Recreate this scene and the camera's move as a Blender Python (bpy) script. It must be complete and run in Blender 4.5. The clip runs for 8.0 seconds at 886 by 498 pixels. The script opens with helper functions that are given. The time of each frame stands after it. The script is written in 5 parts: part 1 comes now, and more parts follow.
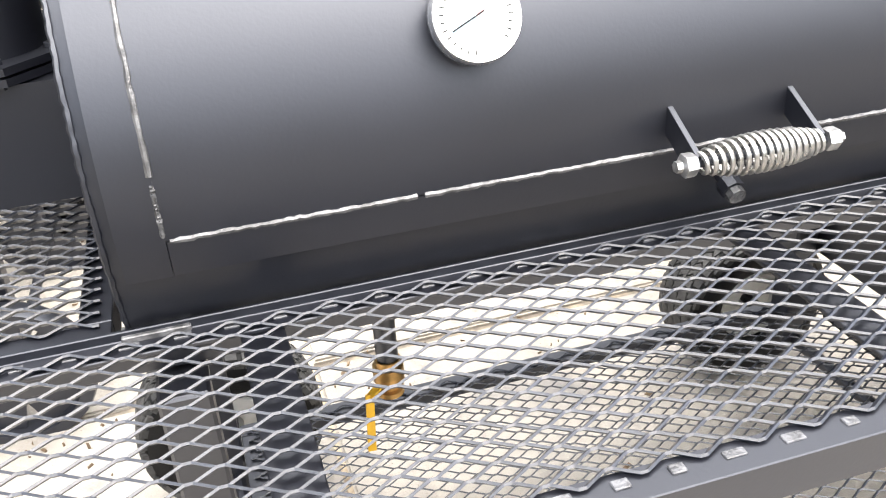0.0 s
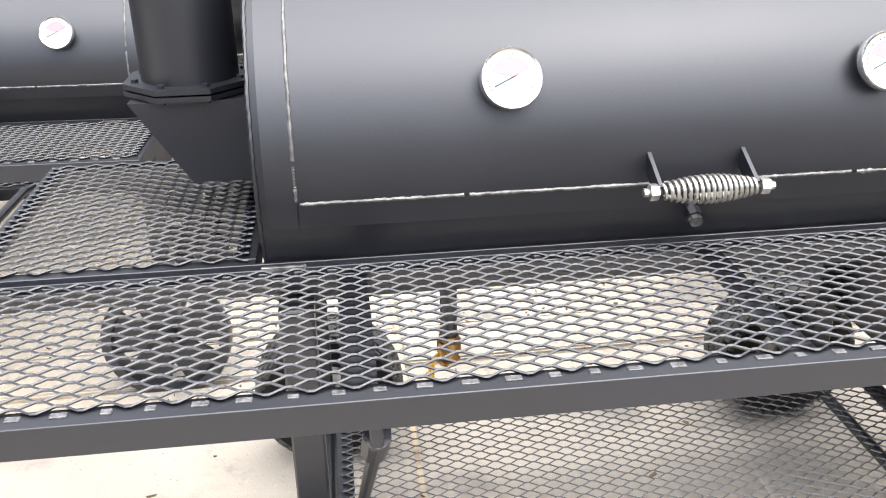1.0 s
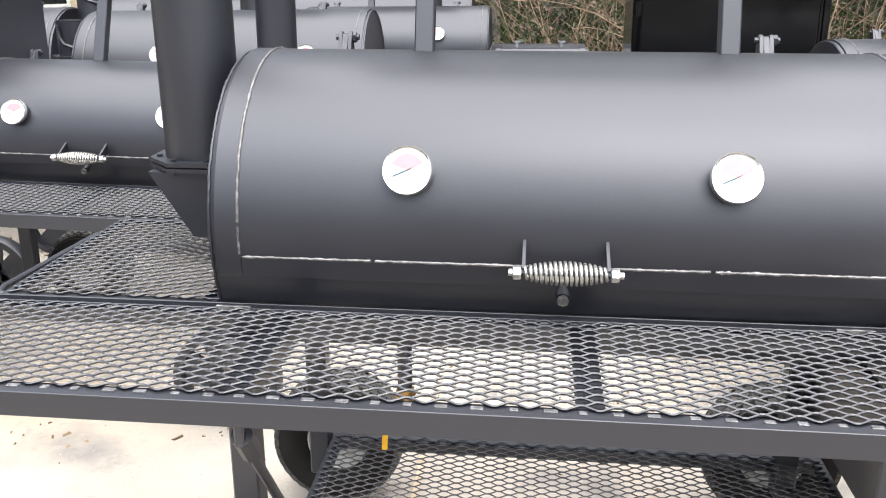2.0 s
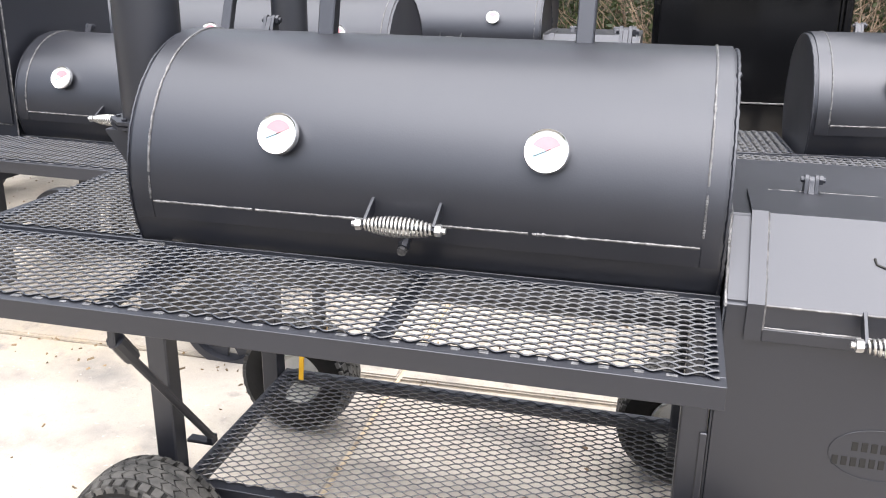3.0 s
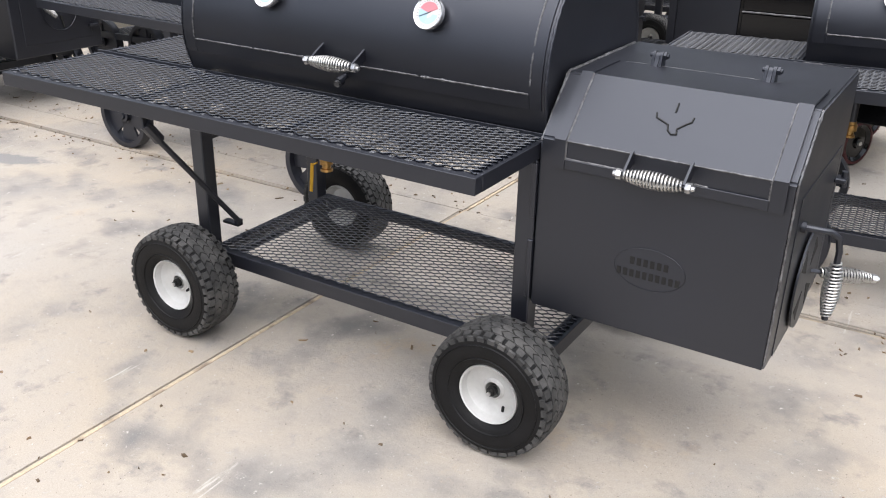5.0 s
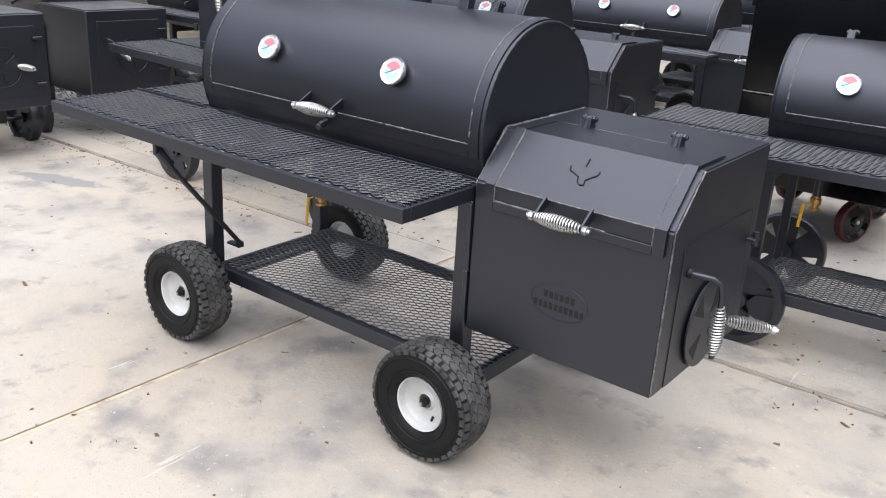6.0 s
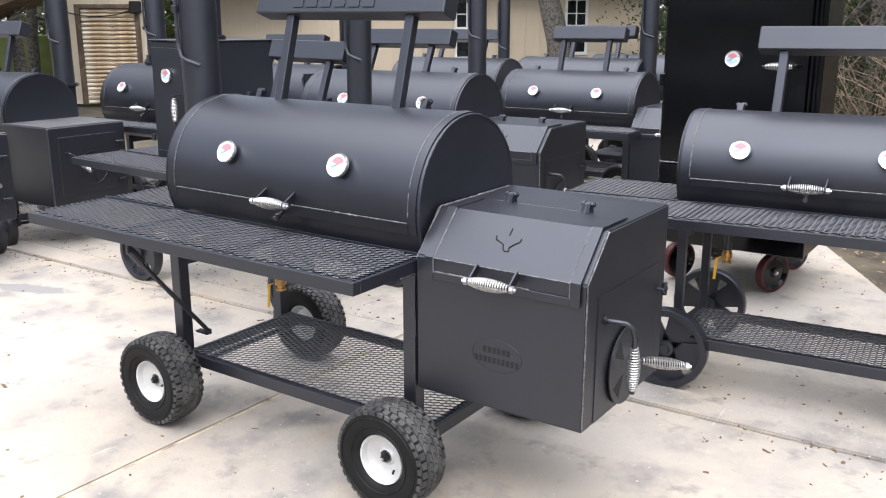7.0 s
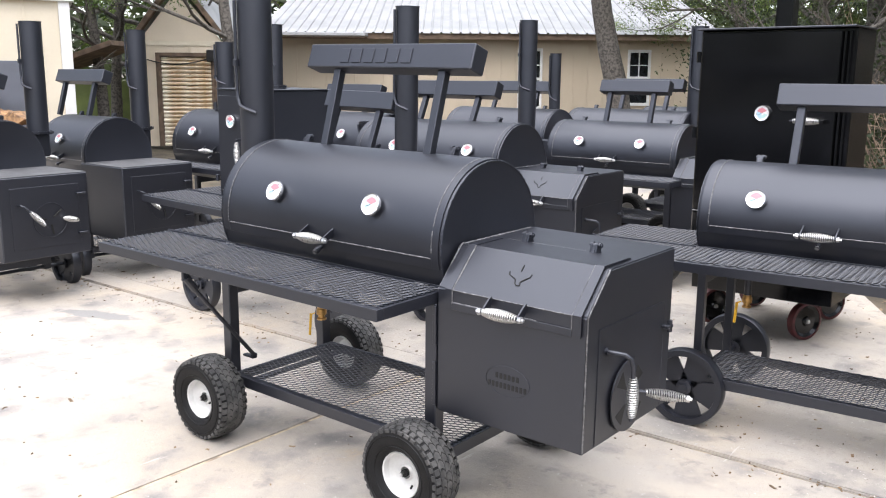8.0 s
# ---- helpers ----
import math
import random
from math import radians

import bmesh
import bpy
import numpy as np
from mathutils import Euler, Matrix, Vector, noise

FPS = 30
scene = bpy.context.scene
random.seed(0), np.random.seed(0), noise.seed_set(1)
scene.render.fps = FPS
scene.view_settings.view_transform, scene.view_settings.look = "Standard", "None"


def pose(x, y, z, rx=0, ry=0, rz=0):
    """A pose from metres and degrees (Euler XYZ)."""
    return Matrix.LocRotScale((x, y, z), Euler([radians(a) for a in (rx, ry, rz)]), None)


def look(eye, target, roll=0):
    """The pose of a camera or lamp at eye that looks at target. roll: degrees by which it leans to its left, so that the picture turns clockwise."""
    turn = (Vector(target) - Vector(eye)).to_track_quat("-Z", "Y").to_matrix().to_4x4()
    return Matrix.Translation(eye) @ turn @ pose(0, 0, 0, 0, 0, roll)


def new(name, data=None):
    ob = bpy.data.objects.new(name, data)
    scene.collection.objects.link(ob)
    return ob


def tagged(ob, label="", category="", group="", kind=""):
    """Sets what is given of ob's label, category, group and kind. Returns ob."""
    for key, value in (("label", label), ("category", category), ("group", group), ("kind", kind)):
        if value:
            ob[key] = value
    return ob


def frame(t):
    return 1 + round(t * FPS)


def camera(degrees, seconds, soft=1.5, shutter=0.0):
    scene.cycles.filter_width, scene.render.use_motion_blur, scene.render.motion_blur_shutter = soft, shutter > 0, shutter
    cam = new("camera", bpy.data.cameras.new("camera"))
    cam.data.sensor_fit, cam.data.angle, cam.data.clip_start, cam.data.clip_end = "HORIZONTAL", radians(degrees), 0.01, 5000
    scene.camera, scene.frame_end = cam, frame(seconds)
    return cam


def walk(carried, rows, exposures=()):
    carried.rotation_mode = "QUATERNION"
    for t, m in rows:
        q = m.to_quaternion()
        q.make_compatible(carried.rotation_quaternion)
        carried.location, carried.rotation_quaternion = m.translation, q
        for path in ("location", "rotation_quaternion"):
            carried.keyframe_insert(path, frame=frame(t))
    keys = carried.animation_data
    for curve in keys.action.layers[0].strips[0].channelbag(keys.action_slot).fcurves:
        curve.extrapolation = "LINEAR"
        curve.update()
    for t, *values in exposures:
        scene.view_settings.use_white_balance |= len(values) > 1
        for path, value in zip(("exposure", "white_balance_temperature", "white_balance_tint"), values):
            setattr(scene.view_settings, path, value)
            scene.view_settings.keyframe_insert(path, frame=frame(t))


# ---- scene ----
cam = camera(53.2, 8.0, 1.1)
PATH = [
    (0, (0.112, -0.994, 1.269), (0.58, 0.695, 0.306), -4.3),
    (0.5, (0.104, -1.203, 1.311), (0.419, 0.599, 0.504), -4.9),
    (1, (0.129, -1.403, 1.346), (0.339, 0.412, 0.532), -1.8),
    (1.2, (0.19, -1.454, 1.351), (0.278, 0.39, 0.583), -2.9),
    (2.3, (0.704, -1.758, 1.42), (0.474, 0.141, 0.834), 0.4),
    (2.5, (0.8, -1.798, 1.437), (0.56, 0.1, 0.853), 0.9),
    (3, (1.097, -1.844, 1.414), (0.625, -0.009, 0.775), -0.0),
    (3.5, (1.355, -1.929, 1.397), (0.752, -0.183, 0.631), -1.8),
    (4, (1.582, -2.012, 1.443), (0.787, -0.364, 0.636), -1.3),
    (4.2, (1.669, -2.015, 1.443), (0.858, -0.403, 0.578), -1.4),
    (5.3, (2.228, -2.185, 1.401), (1.223, -0.639, 0.626), 0.6),
    (5.5, (2.32, -2.202, 1.425), (1.298, -0.66, 0.664), -0.1),
    (6, (2.558, -2.213, 1.457), (1.43, -0.707, 0.779), 3.3),
    (6.5, (2.692, -2.32, 1.488), (1.564, -0.758, 0.951), 1.0),
    (7, (2.793, -2.451, 1.508), (1.699, -0.849, 1.02), -0.2),
    (7.5, (2.941, -2.533, 1.529), (1.733, -0.971, 1.213), -1.4),
    (8, (3.07, -2.583, 1.529), (1.845, -1.05, 1.144), 0.4),
]
EXPOSURES = [(0.0, 2.20, 6950, 10), (1.2, 1.88, 6950, 10), (2.5, 1.90, 6850, 11), (3.5, 1.59, 6800, 12), (4.2, 1.09, 6750, 12), (5.5, 0.90, 6400, 12), (6.5, 1.16, 6350, 12), (7.5, 1.45, 6450, 13), (8.0, 1.42, 6450, 13)]
walk(cam, [(t, look(eye, target, roll)) for t, eye, target, roll in PATH], EXPOSURES)
# ---- world and light ----
world = bpy.data.worlds.new("overcast_sky")
scene.world = world
world.use_nodes = True
wn = world.node_tree.nodes
wl = world.node_tree.links
sky = wn.new("ShaderNodeTexSky")
sky.sky_type = "NISHITA"
sky.sun_disc = False
sky.sun_elevation = radians(52)
sky.sun_rotation = radians(150)
sky.air_density = 1.0
sky.dust_density = 1.6
cloud = wn.new("ShaderNodeHueSaturation")
cloud.inputs["Saturation"].default_value = 0.42
wl.new(sky.outputs[0], cloud.inputs["Color"])
wl.new(cloud.outputs[0], wn["Background"].inputs[0])
wn["Background"].inputs[1].default_value = 0.15

sun_data = bpy.data.lights.new("sun", "SUN")
sun_data.energy = 2.5
sun_data.angle = radians(94)
sun_data.color = (1.0, 0.99, 0.985)
sun = new("sun", sun_data)
sun.matrix_world = look((0, 0, 0), (-0.06, 0.10, -0.98))


# ---- materials ----
def material(name, colour, rough=0.5, metal=0.0, vary=0.15, scale=8.0, grain=120.0, bump=0.05, second=None,
             spread=(0.42, 0.62), per_island=0.0, per_object=0.0, coat=0.0, shine=0.5):
    """A surface with a base colour that drifts at two scales, uneven roughness and a fine relief."""
    m = bpy.data.materials.new(name)
    m.use_nodes = True
    n, l = m.node_tree.nodes, m.node_tree.links
    b = n["Principled BSDF"]
    co = n.new("ShaderNodeTexCoord")
    n1 = n.new("ShaderNodeTexNoise")
    n1.inputs["Scale"].default_value, n1.inputs["Detail"].default_value = scale, 6
    n2 = n.new("ShaderNodeTexNoise")
    n2.inputs["Scale"].default_value, n2.inputs["Detail"].default_value = grain, 3
    for t in (n1, n2):
        l.new(co.outputs["Object"], t.inputs["Vector"])
    ramp = n.new("ShaderNodeValToRGB")
    ramp.color_ramp.elements[0].position, ramp.color_ramp.elements[1].position = spread
    c2 = second or tuple(min(1, c * (1 + vary)) for c in colour)
    c1 = colour if second else tuple(c * (1 - vary) for c in colour)
    ramp.color_ramp.elements[0].color, ramp.color_ramp.elements[1].color = (*c1, 1), (*c2, 1)
    l.new(n1.outputs[0], ramp.inputs[0])
    fine = n.new("ShaderNodeMapRange")
    fine.inputs[3].default_value, fine.inputs[4].default_value = 1 - vary * 0.8, 1 + vary * 0.8
    l.new(n2.outputs[0], fine.inputs[0])
    mul = n.new("ShaderNodeVectorMath")
    mul.operation = "SCALE"
    l.new(ramp.outputs[0], mul.inputs[0])
    l.new(fine.outputs[0], mul.inputs["Scale"])
    out = mul.outputs[0]
    for amount, kind, socket in ((per_island, "ShaderNodeNewGeometry", "Random Per Island"), (per_object, "ShaderNodeObjectInfo", "Random")):
        if amount:
            src = n.new(kind)
            rng = n.new("ShaderNodeMapRange")
            rng.inputs[3].default_value, rng.inputs[4].default_value = 1 - amount, 1 + amount
            l.new(src.outputs[socket], rng.inputs[0])
            more = n.new("ShaderNodeVectorMath")
            more.operation = "SCALE"
            l.new(out, more.inputs[0])
            l.new(rng.outputs[0], more.inputs["Scale"])
            out = more.outputs[0]
    l.new(out, b.inputs["Base Color"])
    rr = n.new("ShaderNodeMapRange")
    rr.inputs[3].default_value, rr.inputs[4].default_value = max(0.02, rough - 0.09), min(1, rough + 0.09)
    l.new(n1.outputs[0], rr.inputs[0])
    l.new(rr.outputs[0], b.inputs["Roughness"])
    b.inputs["Metallic"].default_value = metal
    b.inputs["Coat Weight"].default_value = coat
    b.inputs["Coat Roughness"].default_value = 0.06
    b.inputs["Specular IOR Level"].default_value = shine
    if bump:
        bp = n.new("ShaderNodeBump")
        bp.inputs["Strength"].default_value, bp.inputs["Distance"].default_value = bump, 0.004
        l.new(n2.outputs[0], bp.inputs["Height"])
        l.new(bp.outputs[0], b.inputs["Normal"])
    return m


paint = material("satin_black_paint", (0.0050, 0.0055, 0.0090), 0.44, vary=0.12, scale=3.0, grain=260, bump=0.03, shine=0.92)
# Sky's blue in the reflections is put in by tinting the paint's specular.
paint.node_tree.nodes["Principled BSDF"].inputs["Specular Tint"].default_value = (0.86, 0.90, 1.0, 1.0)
gloss = material("gloss_black_paint", (0.004, 0.0042, 0.005), 0.13, vary=0.1, scale=2.0, grain=90, bump=0.012, shine=0.38)
# Welds wear the same black paint; their highlights are put into this grey.
glint_steel = material("weld_glint_and_steel", (0.126, 0.126, 0.130), 0.32, metal=0.3, vary=0.4, scale=60, grain=300, bump=0.3)
# The strands' bluish sky sheen is put into this base colour.
mesh_steel = material("painted_expanded_steel", (0.014, 0.018, 0.029), 0.36, vary=0.2, scale=20, grain=200, bump=0.1, shine=0.75)
dusty_paint = material("dust_greyed_paint", (0.060, 0.061, 0.064), 0.62, vary=0.25, scale=9, grain=180, bump=0.08, second=(0.095, 0.096, 0.100))
# Black paint like the rails'; the tacks' sheen is painted as lighter grey.
tack_sheen = material("tack_weld_sheen", (0.085, 0.087, 0.095), 0.35, vary=0.4, scale=90, grain=300, bump=0.4, shine=0.8)
cut_line = material("dark_cut_edge", (0.006, 0.006, 0.006), 0.7, vary=0.1)
rubber = material("tyre_rubber", (0.006, 0.006, 0.0065), 0.6, vary=0.25, scale=14, grain=160, bump=0.25, shine=0.25)
tread_rubber = material("dusty_tread_rubber", (0.034, 0.034, 0.034), 0.75, vary=0.25, scale=18, second=(0.080, 0.078, 0.075), per_island=0.2, bump=0.3)
rim_white = material("white_rim_enamel", (0.528, 0.528, 0.516), 0.4, vary=0.08, scale=12, second=(0.432, 0.432, 0.416), bump=0.03)
nickel = material("nickel_spring_wire", (0.56, 0.55, 0.53), 0.30, metal=0.9, vary=0.1, scale=80, bump=0.05)
bolt_steel = material("zinc_bolt", (0.55, 0.55, 0.55), 0.35, metal=0.9, vary=0.2, scale=60, bump=0.1)
brass = material("brass_fitting", (0.437, 0.260, 0.092), 0.34, metal=0.85, vary=0.25, scale=40, bump=0.1)
yellow = material("yellow_vinyl_lever", (0.630, 0.353, 0.017), 0.5, vary=0.1)
red_rubber = material("dark_red_urethane_tread", (0.075, 0.012, 0.014), 0.5, vary=0.25, scale=20)
dial_white = material("dial_white", (0.672, 0.672, 0.672), 0.35, vary=0.03, coat=0.4)
dial_red = material("dial_red", (0.55, 0.20, 0.23), 0.4, vary=0.05, coat=0.4)
dial_blue = material("dial_blue", (0.38, 0.55, 0.64), 0.4, vary=0.05, coat=0.4)
dial_green = material("dial_green", (0.40, 0.58, 0.55), 0.4, vary=0.05, coat=0.4)
bezel_steel = material("polished_bezel", (0.86, 0.86, 0.86), 0.16, metal=0.95, vary=0.04, bump=0)
siding = material("tan_metal_siding", (0.448, 0.376, 0.280), 0.5, vary=0.05, scale=0.7, grain=30, bump=0.02, second=(0.488, 0.412, 0.308))
cream = material("cream_metal_siding", (0.592, 0.528, 0.408), 0.5, vary=0.05, scale=0.8, grain=30, bump=0.02)
# Creamier than the main wall, and paled further to offset the trees' shade.
gable_cream = material("pale_tan_siding", (0.64, 0.555, 0.43), 0.5, vary=0.05, scale=0.7, grain=30, bump=0.02)
trim_white = material("white_window_trim", (0.624, 0.624, 0.608), 0.4, vary=0.05)
roof_metal = material("galvanised_roofing", (0.352, 0.356, 0.364), 0.38, metal=0.2, vary=0.08, scale=1.2, grain=25, second=(0.280, 0.284, 0.292), bump=0.03)
door_slat = material("weathered_roll_door", (0.84, 0.77, 0.64), 0.5, vary=0.1, scale=2.2, second=(0.464, 0.288, 0.120), spread=(0.42, 0.62), per_object=0.14)
old_wood = material("weathered_wood", (0.134, 0.092, 0.063), 0.8, vary=0.3, scale=5, grain=60, bump=0.3)
split_wood = material("split_firewood", (0.353, 0.202, 0.092), 0.8, vary=0.3, scale=14, second=(0.143, 0.084, 0.050), per_object=0.3, bump=0.4)
green_wall = material("green_painted_wall", (0.150, 0.190, 0.052), 0.7, vary=0.2, scale=1.5)
grey_door = material("grey_steel_door", (0.097, 0.105, 0.126), 0.5, vary=0.1, scale=2)
window_glass = material("dark_window_glass", (0.012, 0.014, 0.016), 0.06, vary=0.1, bump=0)
bark = material("oak_bark", (0.130, 0.116, 0.100), 0.9, vary=0.4, scale=24, grain=60, second=(0.050, 0.045, 0.040), spread=(0.42, 0.62), bump=1.0)
dry_branch = material("dry_branches", (0.202, 0.147, 0.105), 0.9, vary=0.3, scale=6, per_island=0.45, bump=0.2)
leaf = material("live_oak_leaves", (0.083, 0.123, 0.035), 0.55, vary=0.35, scale=1.2, second=(0.147, 0.182, 0.064), per_island=0.5, bump=0)
# Far darker green than the near cedars' sprays below.
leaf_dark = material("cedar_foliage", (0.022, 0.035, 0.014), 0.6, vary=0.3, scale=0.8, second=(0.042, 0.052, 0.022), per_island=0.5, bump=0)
leaf_cedar = material("cedar_sprays", (0.053, 0.088, 0.028), 0.6, vary=0.35, scale=0.8, second=(0.118, 0.143, 0.053), per_island=0.5, bump=0)
leaf_brown = material("dead_leaves", (0.134, 0.084, 0.046), 0.8, vary=0.3, scale=1.2, second=(0.202, 0.143, 0.084), per_island=0.5, bump=0)
# Dead leaves again, several times darker than those on the ground.
brush_leaf = material("dark_brush_leaves", (0.028, 0.020, 0.012), 0.85, vary=0.3, scale=1.0, second=(0.060, 0.042, 0.025), per_island=0.5, bump=0)
litter = material("leaf_litter_soil", (0.046, 0.038, 0.025), 0.95, vary=0.35, scale=3, grain=55, second=(0.101, 0.082, 0.055), bump=1.0)


def let_light_through(m, share=0.40):
    """Thin leaves pass part of the light that falls on their backs."""
    n, l = m.node_tree.nodes, m.node_tree.links
    b = n["Principled BSDF"]
    source = b.inputs["Base Color"].links[0].from_socket
    thin = n.new("ShaderNodeBsdfTranslucent")
    tint = n.new("ShaderNodeVectorMath")
    tint.operation = "MULTIPLY"
    tint.inputs[1].default_value = (1.5, 1.6, 0.9)
    l.new(source, tint.inputs[0])
    l.new(tint.outputs[0], thin.inputs["Color"])
    both = n.new("ShaderNodeMixShader")
    both.inputs[0].default_value = share
    l.new(b.outputs[0], both.inputs[1])
    l.new(thin.outputs[0], both.inputs[2])
    l.new(both.outputs[0], n["Material Output"].inputs["Surface"])


for leafy in (leaf, leaf_cedar, leaf_dark):
    let_light_through(leafy)


def concrete_material():
    """Worn outdoor concrete: warm pale face, grey tyre stains, tan dirt, dark specks and small pits."""
    m = bpy.data.materials.new("worn_concrete")
    m.use_nodes = True
    n, l = m.node_tree.nodes, m.node_tree.links
    b = n["Principled BSDF"]
    geo = n.new("ShaderNodeNewGeometry")

    def noise_at(scale, detail, rough=0.6, stretch=None):
        t = n.new("ShaderNodeTexNoise")
        t.inputs["Scale"].default_value, t.inputs["Detail"].default_value, t.inputs["Roughness"].default_value = scale, detail, rough
        if stretch:
            mp = n.new("ShaderNodeMapping")
            mp.inputs["Scale"].default_value = stretch
            mp.inputs["Rotation"].default_value = (0, 0, 0.5)
            l.new(geo.outputs["Position"], mp.inputs[0])
            l.new(mp.outputs[0], t.inputs["Vector"])
        else:
            l.new(geo.outputs["Position"], t.inputs["Vector"])
        return t.outputs[0]

    def ramp(fac, a, c):
        r = n.new("ShaderNodeMapRange")
        r.inputs[1].default_value, r.inputs[2].default_value = a, c
        l.new(fac, r.inputs[0])
        return r.outputs[0]

    def mix(fac, a, c):
        x = n.new("ShaderNodeMix")
        x.data_type = "RGBA"
        l.new(fac, x.inputs[0])
        if isinstance(a, tuple):
            x.inputs[6].default_value = (*a, 1)
        else:
            l.new(a, x.inputs[6])
        x.inputs[7].default_value = (*c, 1)
        return x.outputs[2]

    base = mix(ramp(noise_at(0.7, 5), 0.40, 0.64), (0.393, 0.362, 0.321), (0.420, 0.360, 0.286))
    base = mix(ramp(noise_at(1.5, 6, 0.60), 0.46, 0.66), base, (0.300, 0.281, 0.256))
    base = mix(ramp(noise_at(2.9, 5, 0.55), 0.535, 0.70), base, (0.196, 0.187, 0.178))
    base = mix(ramp(noise_at(6.5, 6, 0.65), 0.575, 0.72), base, (0.214, 0.202, 0.188))
    base = mix(ramp(noise_at(2.1, 7, 0.7), 0.60, 0.74), base, (0.441, 0.356, 0.260))
    base = mix(ramp(noise_at(17, 7, 0.75), 0.56, 0.70), base, (0.296, 0.277, 0.252))
    base = mix(ramp(noise_at(34, 6, 0.75), 0.60, 0.72), base, (0.482, 0.450, 0.403))
    base = mix(ramp(noise_at(70, 4, 0.7), 0.64, 0.76), base, (0.250, 0.224, 0.193))
    base = mix(ramp(noise_at(120, 3), 0.66, 0.71), base, (0.173, 0.149, 0.122))
    base = mix(ramp(noise_at(13, 6, 0.6, (1, 0.10, 1)), 0.685, 0.73), base, (0.510, 0.479, 0.433))
    base = mix(ramp(noise_at(30, 5, 0.6, (0.16, 1, 1)), 0.70, 0.745), base, (0.528, 0.500, 0.458))
    base = mix(ramp(noise_at(42, 4), 0.67, 0.71), base, (0.546, 0.514, 0.466))
    spot = n.new("ShaderNodeMapping")
    spot.vector_type = "TEXTURE"
    spot.inputs["Location"].default_value = (-2.10, 0.335, 0)
    spot.inputs["Rotation"].default_value = (0, 0, 0.31)
    spot.inputs["Scale"].default_value = (0.36, 0.085, 1)
    l.new(geo.outputs["Position"], spot.inputs[0])
    reach = n.new("ShaderNodeVectorMath")
    reach.operation = "LENGTH"
    l.new(spot.outputs[0], reach.inputs[0])
    ragged = n.new("ShaderNodeMath")
    ragged.operation = "MULTIPLY_ADD"
    l.new(noise_at(11, 5, 0.7), ragged.inputs[0])
    ragged.inputs[1].default_value = 1.3
    l.new(reach.outputs["Value"], ragged.inputs[2])
    base = mix(ramp(ragged.outputs[0], 1.62, 1.40), base, (0.235, 0.230, 0.220))
    grit = n.new("ShaderNodeMapRange")
    grit.inputs[1].default_value, grit.inputs[2].default_value, grit.inputs[3].default_value, grit.inputs[4].default_value = 0.3, 0.7, 0.84, 1.13
    l.new(noise_at(260, 5, 0.75), grit.inputs[0])
    worn = n.new("ShaderNodeVectorMath")
    worn.operation = "SCALE"
    l.new(base, worn.inputs[0])
    l.new(grit.outputs[0], worn.inputs["Scale"])
    l.new(worn.outputs[0], b.inputs["Base Color"])
    rr = n.new("ShaderNodeMapRange")
    rr.inputs[3].default_value, rr.inputs[4].default_value = 0.62, 0.9
    l.new(noise_at(3, 5), rr.inputs[0])
    l.new(rr.outputs[0], b.inputs["Roughness"])
    bp = n.new("ShaderNodeBump")
    bp.inputs["Strength"].default_value, bp.inputs["Distance"].default_value = 0.5, 0.006
    l.new(noise_at(60, 8, 0.7), bp.inputs["Height"])
    l.new(bp.outputs[0], b.inputs["Normal"])
    return m


concrete = concrete_material()


# ---- mesh helpers ----
def finish(bm, name, mat, angle=0.6):
    """A mesh out of a bmesh, smooth but for its sharp edges."""
    bmesh.ops.recalc_face_normals(bm, faces=bm.faces)
    for f in bm.faces:
        f.smooth = True
    for e in bm.edges:
        if len(e.link_faces) == 2 and e.calc_face_angle(0) > angle:
            e.smooth = False
    me = bpy.data.meshes.new(name)
    bm.to_mesh(me)
    bm.free()
    me.materials.append(mat)
    return me


def part(name, bm, mat, parent=None, label="", m=None):
    """Links a bmesh or a shared mesh as one object under a thing or a part."""
    me = finish(bm, name, mat) if isinstance(bm, bmesh.types.BMesh) else bm
    ob = new(name, me)
    ob.parent = parent
    if m is not None:
        ob.matrix_basis = m
    return tagged(ob, label)


def thing(name, m, label, category, group="", kind=""):
    ob = new(name)
    ob.empty_display_size = 0.1
    ob.matrix_basis = m
    return tagged(ob, label, category, group, kind)


def box(bm, x0, x1, y0, y1, z0, z1, bevel=0.002, m=None):
    made = bmesh.ops.create_cube(bm, size=1, matrix=Matrix.Translation(((x0 + x1) / 2, (y0 + y1) / 2, (z0 + z1) / 2))
                                 @ Matrix.Diagonal((abs(x1 - x0), abs(y1 - y0), abs(z1 - z0), 1)))
    verts = made["verts"]
    if bevel:
        edges = list({e for v in verts for e in v.link_edges})
        verts = list({v for f in bmesh.ops.bevel(bm, geom=edges, offset=bevel, segments=1, affect="EDGES")["faces"] for v in f.verts} | {v for v in verts if v.is_valid})
    if m is not None:
        bmesh.ops.transform(bm, matrix=m, verts=verts)
    return bm


def boxes(*args, bevel=0.002):
    bm = bmesh.new()
    for a in args:
        box(bm, *a, bevel=bevel)
    return bm


